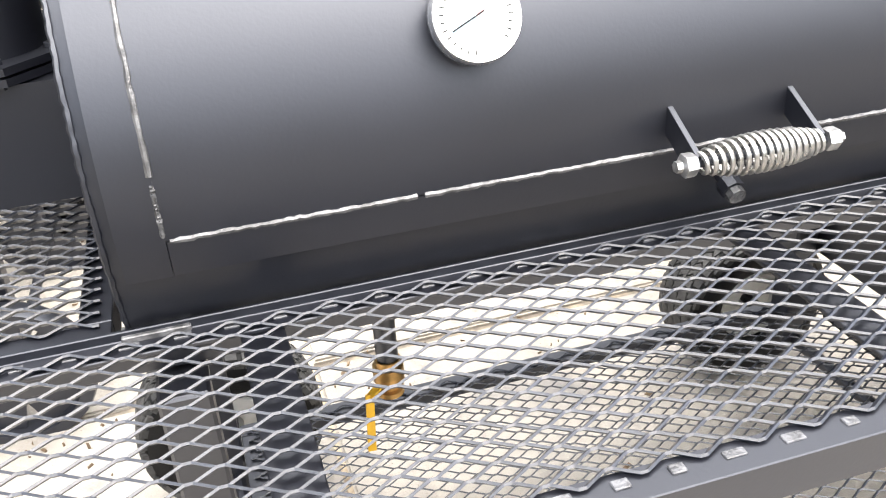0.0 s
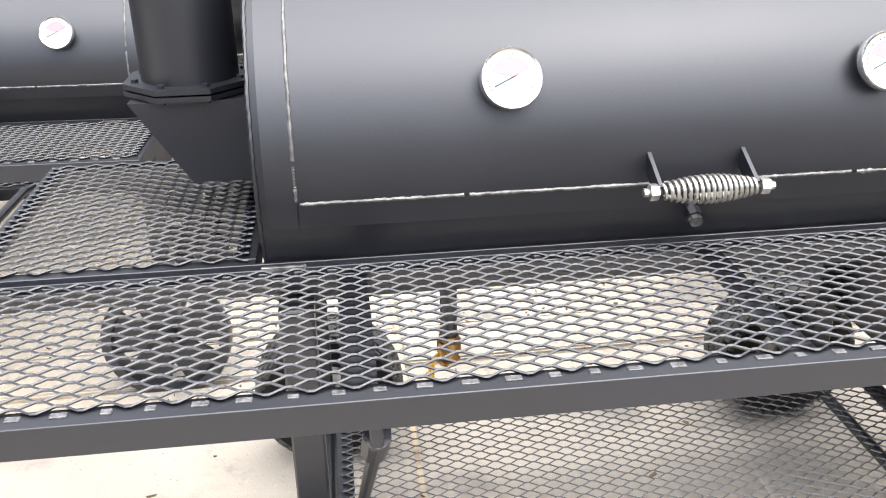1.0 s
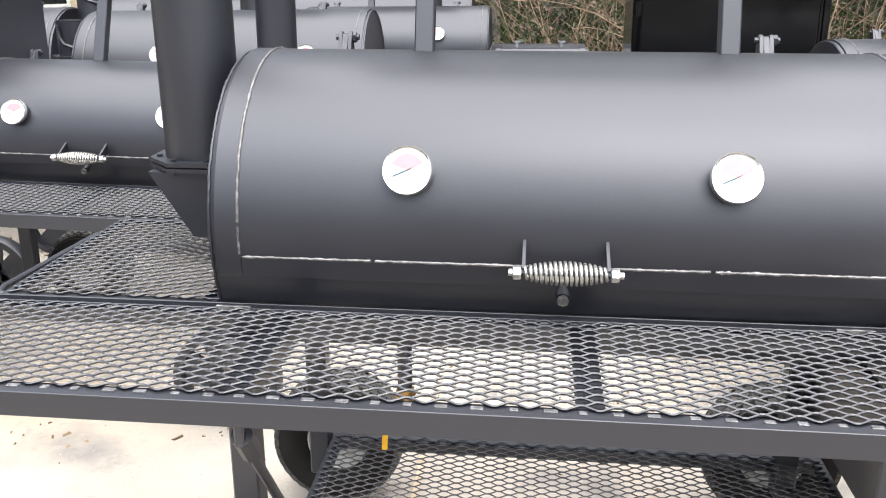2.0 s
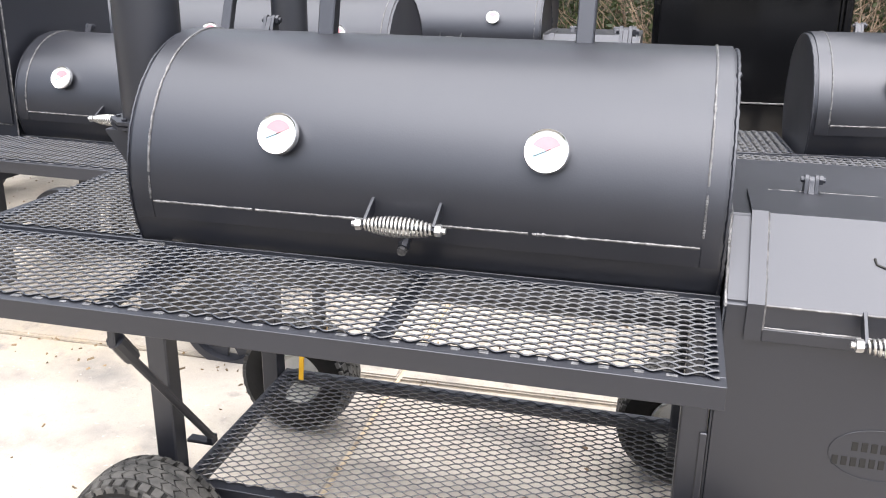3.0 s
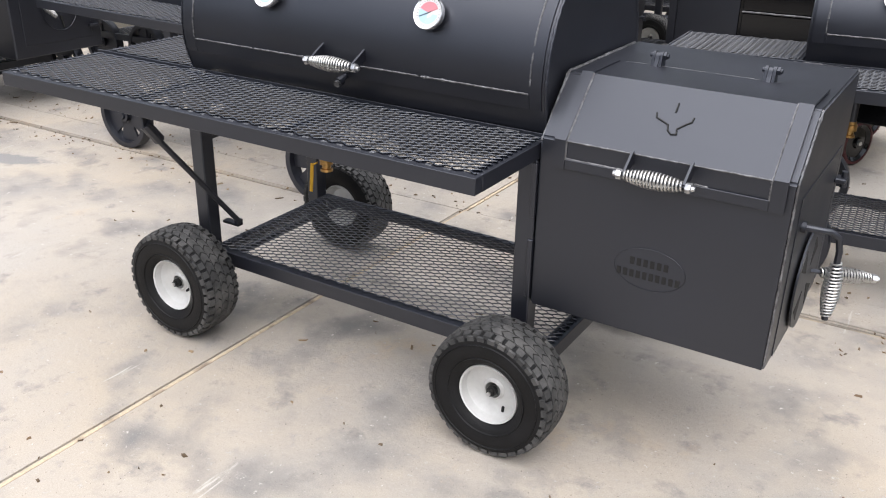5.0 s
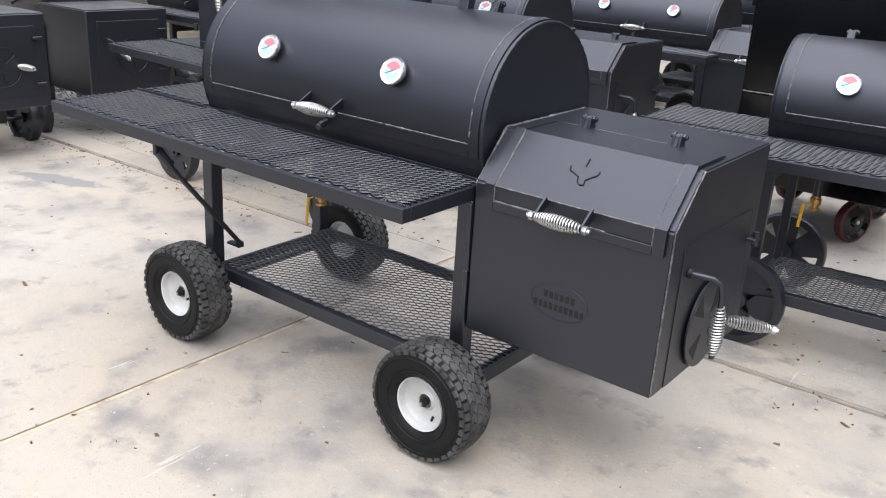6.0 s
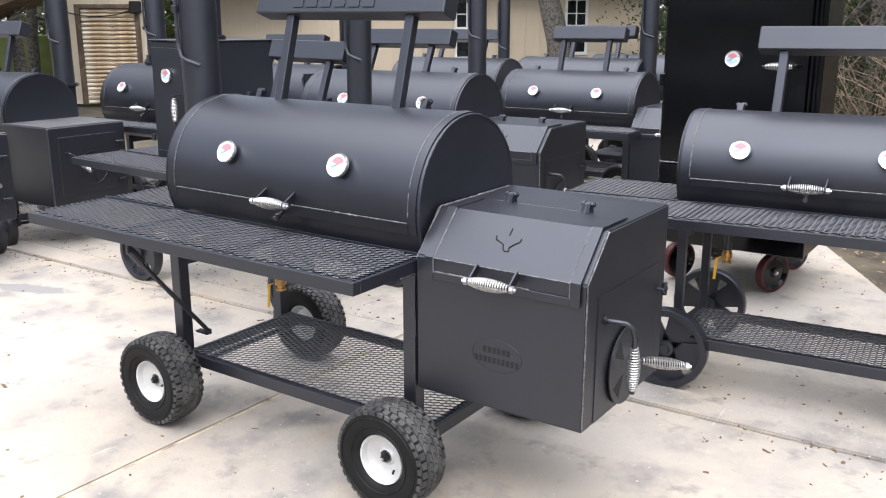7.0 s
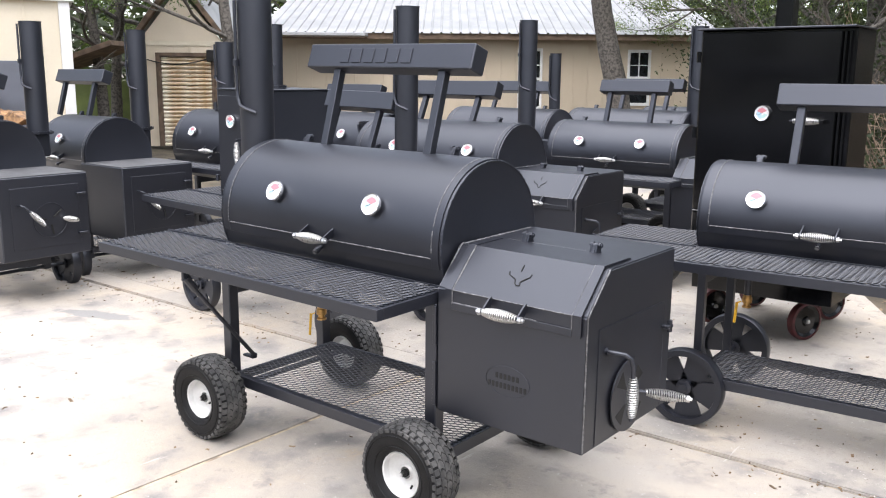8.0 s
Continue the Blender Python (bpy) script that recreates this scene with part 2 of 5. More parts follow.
def tube(bm, points, r, sides=8, caps=True):
    """A round bar along points; r is a radius or a function of the index."""
    rings = []
    pts = [Vector(p) for p in points]
    ref = None
    for i, p in enumerate(pts):
        d = (pts[min(i + 1, len(pts) - 1)] - pts[max(i - 1, 0)]).normalized()
        if ref is None:
            ref = d.orthogonal().normalized()
        ref = (ref - d * ref.dot(d)).normalized()
        side = d.cross(ref)
        rad = r(i) if callable(r) else r
        rings.append([bm.verts.new(p + (ref * math.cos(a) + side * math.sin(a)) * rad)
                      for a in (2 * math.pi * k / sides for k in range(sides))])
    for a, b in zip(rings, rings[1:]):
        for k in range(sides):
            bm.faces.new((a[k], a[(k + 1) % sides], b[(k + 1) % sides], b[k]))
    if caps:
        bm.faces.new(rings[0][::-1])
        bm.faces.new(rings[-1])
    return bm


def rod(points, r, sides=10):
    return tube(bmesh.new(), points, r, sides)


def square_bar(bm, a, b, w, h=None, up=(0, 0, 1)):
    """A square tube from a to b."""
    a, b = Vector(a), Vector(b)
    d = (b - a)
    side = d.cross(Vector(up)).normalized()
    top = side.cross(d).normalized()
    h = h or w
    rot = Matrix((side, d.normalized(), top)).transposed().to_4x4()
    m = Matrix.Translation((a + b) / 2) @ rot
    return box(bm, -w / 2, w / 2, -d.length / 2, d.length / 2, -h / 2, h / 2, bevel=min(w, h) * 0.07, m=m)


def revolve(bm, profile, axis="Y", n=48, close=False):
    """Spins (radius, along) pairs round an axis through the origin."""
    rings = []
    for r, s in profile:
        ring = []
        for k in range(n):
            a = 2 * math.pi * k / n
            c, q = r * math.cos(a), r * math.sin(a)
            ring.append(bm.verts.new({"X": (s, c, q), "Y": (c, s, q), "Z": (c, q, s)}[axis]))
        rings.append(ring)
    pairs = list(zip(rings, rings[1:])) + ([(rings[-1], rings[0])] if close else [])
    for a, b in pairs:
        for k in range(n):
            bm.faces.new((a[k], a[(k + 1) % n], b[(k + 1) % n], b[k]))
    if not close:
        if profile[0][0] > 1e-4:
            bm.faces.new(rings[0])
        if profile[-1][0] > 1e-4:
            bm.faces.new(rings[-1])
    return bm


def bead(bm, points, r=0.0035, step=0.005, seed=1):
    """A lumpy weld bead along a line."""
    rnd = random.Random(seed)
    pts = [Vector(p) for p in points]
    out = []
    for a, b in zip(pts, pts[1:]):
        k = max(1, int((b - a).length / step))
        out += [a.lerp(b, i / k) for i in range(k)]
    out.append(pts[-1])
    out = [p + Vector((rnd.uniform(-1, 1), rnd.uniform(-1, 1), rnd.uniform(-1, 1))) * r * 0.18 for p in out]
    sizes = [r * (0.72 + 0.4 * rnd.random() + (0.5 if rnd.random() < 0.02 else 0)) for _ in out]
    return tube(bm, out, lambda i: sizes[i], 6)


def arc_plate(bm, x0, x1, yc, zc, r0, r1, a0, a1, n=48):
    """A curved plate round the x axis; angles in degrees from the top towards the front."""
    rows = []
    for k in range(n + 1):
        a = radians(a0 + (a1 - a0) * k / n)
        s, c = -math.sin(a), math.cos(a)
        rows.append([bm.verts.new((x, yc + s * r, zc + c * r)) for x, r in ((x0, r0), (x1, r0), (x1, r1), (x0, r1))])
    for a, b in zip(rows, rows[1:]):
        for k in range(4):
            bm.faces.new((a[k], a[(k + 1) % 4], b[(k + 1) % 4], b[k]))
    bm.faces.new(rows[0])
    bm.faces.new(rows[-1])
    return bm


def arc_points(x, yc, zc, r, a0, a1, n=60):
    return [(x, yc - math.sin(radians(a0 + (a1 - a0) * k / n)) * r, zc + math.cos(radians(a0 + (a1 - a0) * k / n)) * r) for k in range(n + 1)]


def prism(bm, outline, x0, x1):
    """Extrudes a (y, z) outline along x."""
    a = [bm.verts.new((x0, y, z)) for y, z in outline]
    b = [bm.verts.new((x1, y, z)) for y, z in outline]
    bm.faces.new(a)
    bm.faces.new(b)
    for k in range(len(a)):
        bm.faces.new((a[k], a[(k + 1) % len(a)], b[(k + 1) % len(a)], b[k]))
    return bm


def expanded_metal(x0, x1, y0, y1, z, lwd=0.049, swd=0.0235, w=0.0022, h=0.0076):
    """Diamond mesh: leaning zigzag strands joined into one sheet by slanting bonds, the long way along x."""
    verts, faces = [], []
    nx, ny = int(round((x1 - x0) / (lwd / 2))), int(round((y1 - y0) / (swd / 2)))
    dx, dy = (x1 - x0) / nx, (y1 - y0) / ny
    b = dx * 0.13
    row = 8 * (nx + 1)
    for k in range(ny):
        for i in range(nx + 1):
            up = (i + k) % 2
            y, zz = y0 + dy * (k + 0.10 + 0.80 * up), z + (0.0011 if up else -0.0011)
            for x in (x0 + i * dx - b, x0 + i * dx + b):
                for sy, sz in ((-1, -1), (1, -1), (1, 1), (-1, 1)):
                    verts.append((x, y + 0.35 * sy * w - 0.36 * sz * h, zz + 0.35 * sy * w + 0.36 * sz * h))
        first = k * row
        for i in range(2 * nx + 1):
            a, c = first + 4 * i, first + 4 * i + 4
            for q in range(4):
                faces.append((a + q, a + (q + 1) % 4, c + (q + 1) % 4, c + q))
        if k < ny - 1:
            for i in range(nx + 1):
                if (i + k) % 2:
                    a, c = first + 8 * i, first + row + 8 * i
                    faces.append((a + 2, a + 6, c + 7, c + 3))
                    faces.append((a + 1, c + 0, c + 4, a + 5))
    me = bpy.data.meshes.new("expanded_metal")
    me.from_pydata(verts, [], faces)
    me.materials.append(mesh_steel)
    me.update()
    return me


# ---- pieces that several pits share ----
def weld(parent, points, r, seed, mat=None):
    return part("weld_bead", bead(bmesh.new(), points, r, seed=seed), mat or glint_steel, parent)


def tyre_meshes(R=0.179, w=0.140):
    h = w / 2
    bm = revolve(bmesh.new(), [(0.080, -h * 0.62), (0.088, -h * 0.80), (0.100, -h * 0.90), (0.118, -h * 0.985), (0.138, -h * 1.0), (0.156, -h * 0.965),
                               (R - 0.019, -h * 0.88), (R - 0.010, -h * 0.70), (R - 0.006, -h * 0.35), (R - 0.005, 0),
                               (R - 0.006, h * 0.35), (R - 0.010, h * 0.70), (R - 0.019, h * 0.88), (0.156, h * 0.965), (0.138, h),
                               (0.118, h * 0.985), (0.088, h * 0.80), (0.080, h * 0.62)], n=64, close=True)
    for r, y in ((0.108, -h * 0.955), (0.146, -h * 0.992)):
        revolve(bm, [(r - 0.0022, y + 0.001), (r, y - 0.0022), (r + 0.0022, y + 0.001)], n=64, close=True)
    tyre = finish(bm, "tyre", rubber)
    verts, faces = [], []

    def block(theta, s, shape, lift=0.0048):
        first = len(verts)
        for low in (True, False):
            for u, v in shape:
                t, q = theta + u * (0.90 if not low else 0.97) / R, s + v * (0.90 if not low else 0.97)
                r = R - 0.0062 - 0.016 * max(0, abs(q) / h - 0.3) ** 1.6 + (-0.008 if low else lift)
                verts.append((r * math.cos(t), q, r * math.sin(t)))
        k = len(shape)
        faces.append(tuple(range(first + k, first + 2 * k)))
        for i in range(k):
            faces.append((first + i, first + (i + 1) % k, first + k + (i + 1) % k, first + k + i))

    count = 35
    pitch = 2 * math.pi / count
    chevron = [(-0.0120, -0.0110), (0.0105, -0.0110), (0.0200, 0.0), (0.0105, 0.0110), (-0.0120, 0.0110), (-0.0025, 0.0)]
    chevron = [((u - 0.002) * 1.33, v * 1.18) for u, v in chevron]
    for k in range(count):
        t = k * pitch
        for s in (-0.026, 0.026):
            block(t, s, [(u, v * 1.02) for u, v in chevron])
        block(t + pitch * 0.5, 0.0, chevron)
        for side in (-1, 1):
            block(t + pitch * 0.5, side * 0.0505, [(-0.0118, -0.0100), (0.0118, -0.0100), (0.0128, 0.0098), (-0.0108, 0.0098)])
            block(t, side * 0.0650, [(-0.0115, -0.0032), (0.0105, -0.0032), (0.0100, 0.0034), (-0.0110, 0.0034)], 0.0030)
    me = bpy.data.meshes.new("tread")
    me.from_pydata(verts, [], faces)
    me.materials.append(tread_rubber)
    me.update()
    bm = revolve(bmesh.new(), [(0.084, -h * 0.66), (0.082, -h * 0.78), (0.078, -h * 0.74), (0.073, -h * 0.45), (0.060, -h * 0.30), (0.030, -h * 0.26), (0.024, -h * 0.36),
                               (0.022, -h * 0.36), (0.022, h * 0.36), (0.060, h * 0.30), (0.078, h * 0.74), (0.084, h * 0.66)], n=48, close=True)
    rim = finish(bm, "rim", rim_white)
    bm = revolve(bmesh.new(), [(0.014, -h * 0.34), (0.014, -h * 0.50), (0.009, -h * 0.50), (0.009, -h * 0.64), (0.0, -h * 0.64)], n=12)
    nut = finish(bm, "axle_nut", cut_line)
    bolt = finish(rod([(0, -h * 0.60, 0), (0, -h * 0.70, 0)], 0.0058, 8), "axle_bolt", bolt_steel)
    valve = finish(rod([(0.050, -h * 0.42, 0.0), (0.056, -h * 0.62, 0.003)], 0.004, 8), "valve_stem", rubber)
    return tyre, me, rim, nut, valve, bolt


TYRE, TREAD, RIM, NUT, STEM, AXLE_BOLT = tyre_meshes()


def turf_wheel(parent, x, y, z, turn, flip=1):
    m = pose(x, y, z, 0, turn, 0 if flip > 0 else 180)
    w = part("wheel", TYRE, None, parent, "black turf tyre on a white steel rim", m)
    part("tread", TREAD, None, w)
    part("rim", RIM, None, w, "white enamelled steel rim")
    part("axle_nut", NUT, None, w)
    part("axle_bolt", AXLE_BOLT, None, w)
    part("valve_stem", STEM, None, w)
    return w


def spoke_meshes(R=0.174, w=0.062, n=5):
    h = w / 2
    bm = revolve(bmesh.new(), [(R - 0.030, -h), (R - 0.004, -h), (R, -h * 0.7), (R, h * 0.7), (R - 0.004, h), (R - 0.030, h), (R - 0.034, h * 0.3), (R - 0.034, -h * 0.3)], n=48, close=True)
    rim = finish(bm, "wheel_rim", paint)
    bm = bmesh.new()
    for k in range(n):
        a = 2 * math.pi * k / n
        pts = [(0.02, -0.034), (R * 0.42, -0.046), (R - 0.028, -0.068), (R - 0.028, 0.068), (R * 0.42, 0.046), (0.02, 0.034)]
        lo = [bm.verts.new((u * math.cos(a) - v * math.sin(a), -0.006, u * math.sin(a) + v * math.cos(a))) for u, v in pts]
        hi = [bm.verts.new((u * math.cos(a) - v * math.sin(a), 0.006, u * math.sin(a) + v * math.cos(a))) for u, v in pts]
        bm.faces.new(lo)
        bm.faces.new(hi[::-1])
        for i in range(6):
            bm.faces.new((lo[i], lo[(i + 1) % 6], hi[(i + 1) % 6], hi[i]))
    spokes = finish(bm, "spoke_plate", paint)
    bm = revolve(bmesh.new(), [(0.0, -h * 1.25), (0.018, -h * 1.25), (0.020, -h * 0.9), (0.034, -h * 0.8), (0.034, h * 0.8), (0.0, h * 0.8)], n=20)
    hub = finish(bm, "hub", paint)
    return rim, spokes, hub


SPOKE_RIM, SPOKES, HUB = spoke_meshes()


def spoke_wheel(parent, x, y, z, turn, flip=1, size=1.0):
    m = pose(x, y, z, 0, turn, 0 if flip > 0 else 180) @ Matrix.Diagonal((size, size, size, 1))
    w = part("wheel", SPOKE_RIM, None, parent, "black steel wheel with wedge openings", m)
    part("spoke_plate", SPOKES, None, w)
    part("hub", HUB, None, w)
    return w


def gauge_meshes(r=0.042):
    bm = revolve(bmesh.new(), [(0.012, -0.030), (0.012, -0.010), (r * 0.93, -0.008), (r, -0.003), (r, 0.006), (r * 0.96, 0.009), (r * 0.90, 0.008), (r * 0.90, 0.004), (0.0, 0.004)], "Z", 40)
    body = finish(bm, "gauge", bezel_steel)
    dial = finish(revolve(bmesh.new(), [(r * 0.90, 0.0045), (r * 0.90, 0.0050), (0.0, 0.0050)], "Z", 40), "dial", dial_white)

    def sector(name, a0, a1, ra, rb, mat, z):
        bm = bmesh.new()
        ring = []
        for k in range(13):
            a = radians(a0 + (a1 - a0) * k / 12)
            ring.append([bm.verts.new((q * math.cos(a), q * math.sin(a), zz)) for q, zz in ((ra, z), (rb, z), (rb, z - 0.0004), (ra, z - 0.0004))])
        for p, q in zip(ring, ring[1:]):
            for k in range(4):
                bm.faces.new((p[k], p[(k + 1) % 4], q[(k + 1) % 4], q[k]))
        bm.faces.new(ring[0])
        bm.faces.new(ring[-1])
        return finish(bm, name, mat)

    red = sector("red_zone", 25, 160, 0.0015, r * 0.66, dial_red, 0.0057)
    blue = sector("blue_zone", 162, 262, 0.0015, r * 0.66, dial_blue, 0.0057)
    green = sector("green_zone", -96, -8, r * 0.28, r * 0.66, dial_green, 0.0057)
    marks = bmesh.new()
    for k in range(25):
        m = Matrix.Rotation(radians(-130 + k * 12.5 + 90), 4, "Z")
        box(marks, r * 0.70, r * 0.80, -0.0005, 0.0005, 0.0051, 0.0056, 0, m)
    marks = finish(marks, "scale_marks", cut_line)
    needle = finish(box(bmesh.new(), -0.008, r * 0.62, -0.0007, 0.0007, 0.0062, 0.0070, 0, Matrix.Rotation(radians(205), 4, "Z")), "needle", cut_line)
    return body, dial, red, blue, green, marks, needle


GAUGE = gauge_meshes()
GAUGE_PARTS = ("dial", "red_zone", "blue_zone", "green_zone", "scale_marks", "needle")


def gauge(parent, place, tilt):
    """A round thermometer; tilt in degrees from facing up towards facing the front."""
    g = part("thermometer", GAUGE[0], None, parent, "round white dial thermometer in a bright bezel", pose(*place, tilt, 0, 0))
    for name, me in zip(GAUGE_PARTS, GAUGE[1:]):
        part(name, me, None, g)
    return g


def spring_mesh(length=0.135, r0=0.0085, r1=0.0185, turns=17, wire=0.0025):
    n = turns * 16
    pts = []
    for k in range(n + 1):
        u = k / n
        r = r0 + (r1 - r0) * math.sin(math.pi * u) ** 0.8
        a = 2 * math.pi * turns * u
        pts.append(((u - 0.5) * length, r * math.cos(a), r * math.sin(a)))
    return finish(tube(bmesh.new(), pts, wire, 6), "spring_grip", nickel)


SPRING = spring_mesh()
GRIP_ROD = finish(rod([(-0.082, 0, 0), (0.082, 0, 0)], 0.005, 8), "grip_rod", paint)


def bolt_mesh():
    bm = revolve(bmesh.new(), [(0.0, -0.008), (0.011, -0.008), (0.012, -0.005), (0.012, 0.004), (0.006, 0.006), (0.006, 0.012), (0.0, 0.012)], "X", 6)
    return finish(bm, "grip_bolt", bolt_steel)


BOLT = bolt_mesh()


def lid_handle(parent, x, y, z, wall_y, wall_z):
    """A coiled-spring handle on two flat brackets that reach back to the lid."""
    h = part("lid_handle", SPRING, None, parent, "bright coiled-spring handle", pose(x, y, z))
    part("grip_rod", GRIP_ROD, None, h)
    for s in (-1, 1):
        part("grip_bolt", BOLT, None, h, m=pose(s * 0.080, 0, 0, 0, 0, 180 if s < 0 else 0))
        bm = square_bar(bmesh.new(), (s * 0.068, 0.004, -0.004), (s * 0.068, wall_y - y + 0.004, wall_z - z + 0.014), 0.006, 0.026, up=(0, 0.3, 1))
        part("bracket", bm, paint, h)
    return h


def hinge_mesh():
    """Two upright lugs with rounded heads on a through bolt, and the strap between them."""
    bm = bmesh.new()
    lug = [(-0.020, -0.006), (0.020, -0.006), (0.014, 0.018)] + [(0.011 * math.cos(radians(a)), 0.028 + 0.011 * math.sin(radians(a))) for a in range(0, 181, 30)] + [(-0.014, 0.018)]
    prism(bm, lug, -0.013, -0.006)
    prism(bm, lug, 0.006, 0.013)
    prism(bm, [(y - 0.006 * (z < 0.01), z * 0.92) for y, z in lug], -0.0052, 0.0052)
    tube(bm, [(-0.020, 0.0, 0.028), (0.026, 0.0, 0.028)], 0.0060, 8)
    tube(bm, [(0.014, 0.0, 0.028), (0.021, 0.0, 0.028)], 0.0105, 6)
    return finish(bm, "hinge", paint)


HINGE = hinge_mesh()


def rail(axis, a0, a1, edge, inward, top, lip=0.040, leg=0.032, t=0.005, raised=0.0):
    """One length of angle iron: a flat top leg that points inwards and a lip that hangs at the edge."""
    s = inward
    prof = [(0, top + raised), (s * t, top + raised), (s * t, top), (s * leg, top), (s * leg, top - t), (s * t, top - t), (s * t, top - lip), (0, top - lip)]
    if not raised:
        prof = [(0, top), (s * leg, top), (s * leg, top - t), (s * t, top - t), (s * t, top - lip), (0, top - lip)]
    bm = bmesh.new()
    prism(bm, [(edge + u, z) for u, z in prof], a0, a1)
    if axis == "Y":
        for v in bm.verts:
            v.co = Vector((v.co.y, v.co.x, v.co.z))
    bmesh.ops.bevel(bm, geom=[e for e in bm.edges], offset=0.0010, segments=1, affect="EDGES")
    return bm


def tack_welds(x0, x1, y, z, step, seed=3):
    """The row of small flat welds that fix the mesh to a rail."""
    rnd = random.Random(seed)
    bm = bmesh.new()
    for k in range(int((x1 - x0) / step)):
        x = x0 + step * (k + 0.5) + rnd.uniform(-0.004, 0.004)
        w = rnd.uniform(0.006, 0.010)
        d = rnd.uniform(0.0035, 0.0050)
        box(bm, x - w, x + w, y - d, y + d, z - 0.004, z + rnd.uniform(0.0004, 0.0012), 0.0008)
    return bm


def grate_shelf(parent, name, x0, x1, y0, y1, top, coarse=False, lip=0.040, back=0.0, tacks=False, straps=()):
    k = 1.7 if coarse else 1.0
    s = part(name, expanded_metal(x0 + 0.014, x1 - 0.014, y0 + 0.022, y1 - 0.016, top + 0.0030, 0.049 * k, 0.0235 * k, 0.0025 * k, 0.0058 if top > 0.5 else 0.0042), None, parent, "diamond-pattern expanded steel mesh")
    part("rail", rail("X", x0, x1, y0, 1, top, lip), paint, s, "black angle-iron rail")
    part("rail", rail("X", x0, x1, y1, -1, top, lip, raised=back), paint, s, "black angle-iron rail")
    part("rail", rail("Y", y0 + 0.033, y1 - 0.033, x0, 1, top, lip), paint, s, "black angle-iron rail")
    part("rail", rail("Y", y0 + 0.033, y1 - 0.033, x1, -1, top, lip), paint, s, "black angle-iron rail")
    for x in (x0, x1 - 0.005):
        part("rail_end", boxes((x + 0.0003, x + 0.0047, y0 + 0.0055, y0 + 0.0325, top - lip + 0.0005, top - 0.0056), bevel=0.0006), paint, s)
    for x in straps:
        part("cross_strap", boxes((x - 0.021, x + 0.021, y0 + 0.006, y1 - 0.006, top - 0.0105, top - 0.0055), bevel=0.001), paint, s, "flat steel strap under the mesh")
    if tacks:
        tagged(part("tack_weld", tack_welds(x0 + 0.014, x1 - 0.014, y0 + 0.0185, top + 0.0012, 0.049), tack_sheen, s), kind="stuff")
        tagged(part("tack_weld", tack_welds(x0 + 0.014, x1 - 0.014, y1 - 0.0165, top + 0.0012, 0.049, 4), tack_sheen, s), kind="stuff")
    return s


def drain_valve(parent, x, y, top, bottom):
    v = part("drain_valve", rod([(x, y, top + 0.02), (x, y, bottom + 0.06)], 0.016, 12), paint, parent)
    bm = bmesh.new()
    revolve(bm, [(0.021, 0.012), (0.021, 0.020), (0.015, 0.022), (0.015, 0.034), (0.023, 0.036), (0.023, 0.060), (0.019, 0.062), (0.019, 0.072), (0.0, 0.072)], "Z", 14)
    bmesh.ops.translate(bm, vec=(x, y, bottom - 0.012), verts=bm.verts)
    part("brass_body", bm, brass, v, "brass ball valve")
    bm = bmesh.new()
    square_bar(bm, (x - 0.02, y - 0.022, bottom + 0.030), (x - 0.036, y - 0.030, bottom + 0.022), 0.012, 0.004)
    square_bar(bm, (x - 0.036, y - 0.030, bottom + 0.026), (x - 0.042, y - 0.034, bottom - 0.072), 0.012, 0.004, up=(0, 1, 0))
    part("lever", bm, yellow, v, "yellow vinyl-covered lever")
    return v


FLANGE_BOLT = finish(rod([(0, 0, -0.014), (0, 0, 0.016)], 0.0065, 6), "flange_bolt", paint)


def stack_pipe(parent, x, y, z0, z1, r=0.076, lever=True):
    """An exhaust stack with a bolted flange and a damper rod."""
    t = 0.004
    bm = revolve(bmesh.new(), [(r, z0), (r, z1 - 0.004), (r + 0.003, z1 - 0.003), (r + 0.003, z1), (r - t, z1), (r - t, z0)], "Z", 40, close=True)
    bmesh.ops.translate(bm, vec=(x, y, 0), verts=bm.verts)
    s = part("exhaust_pipe", bm, paint, parent)
    w = r + 0.022
    c = 0.42
    outline = [(-w, -w * c), (-w * c, -w), (w * c, -w), (w, -w * c), (w, w * c), (w * c, w), (-w * c, w), (-w, w * c)]
    for z in (z0 - 0.008, z0 + 0.003):
        bm = bmesh.new()
        lo = [bm.verts.new((x + a, y + b, z)) for a, b in outline]
        hi = [bm.verts.new((x + a, y + b, z + 0.008)) for a, b in outline]
        bm.faces.new(lo)
        bm.faces.new(hi)
        for k in range(8):
            bm.faces.new((lo[k], lo[(k + 1) % 8], hi[(k + 1) % 8], hi[k]))
        part("flange", bm, paint, s)
    for k in range(8):
        a = radians(22.5 + 45 * k)
        part("flange_bolt", FLANGE_BOLT, None, s, m=pose(x + math.cos(a) * (r + 0.011), y + math.sin(a) * (r + 0.011), z0))
    if lever:
        q, zh = r + 0.009, z0 + (z1 - z0) * 0.45
        round_pipe = [(x + q * math.cos(radians(a)), y + q * math.sin(radians(a)), zh - 0.010 * k) for k, a in enumerate((-112, -98, -80, -60, -42))]
        pts = [(round_pipe[0][0] - 0.004, round_pipe[0][1], z1 - 0.02), (round_pipe[0][0] - 0.004, round_pipe[0][1], zh + 0.06), (round_pipe[0][0], round_pipe[0][1], zh + 0.02)] + round_pipe[1:]
        part("damper_rod", rod(pts, 0.0078, 8), paint, s)
        part("rod_guide", boxes((pts[0][0] - 0.012, pts[0][0] + 0.012, pts[0][1] - 0.012, pts[0][1] + 0.014, z1 - 0.30, z1 - 0.27), bevel=0.002), paint, s)
    return s


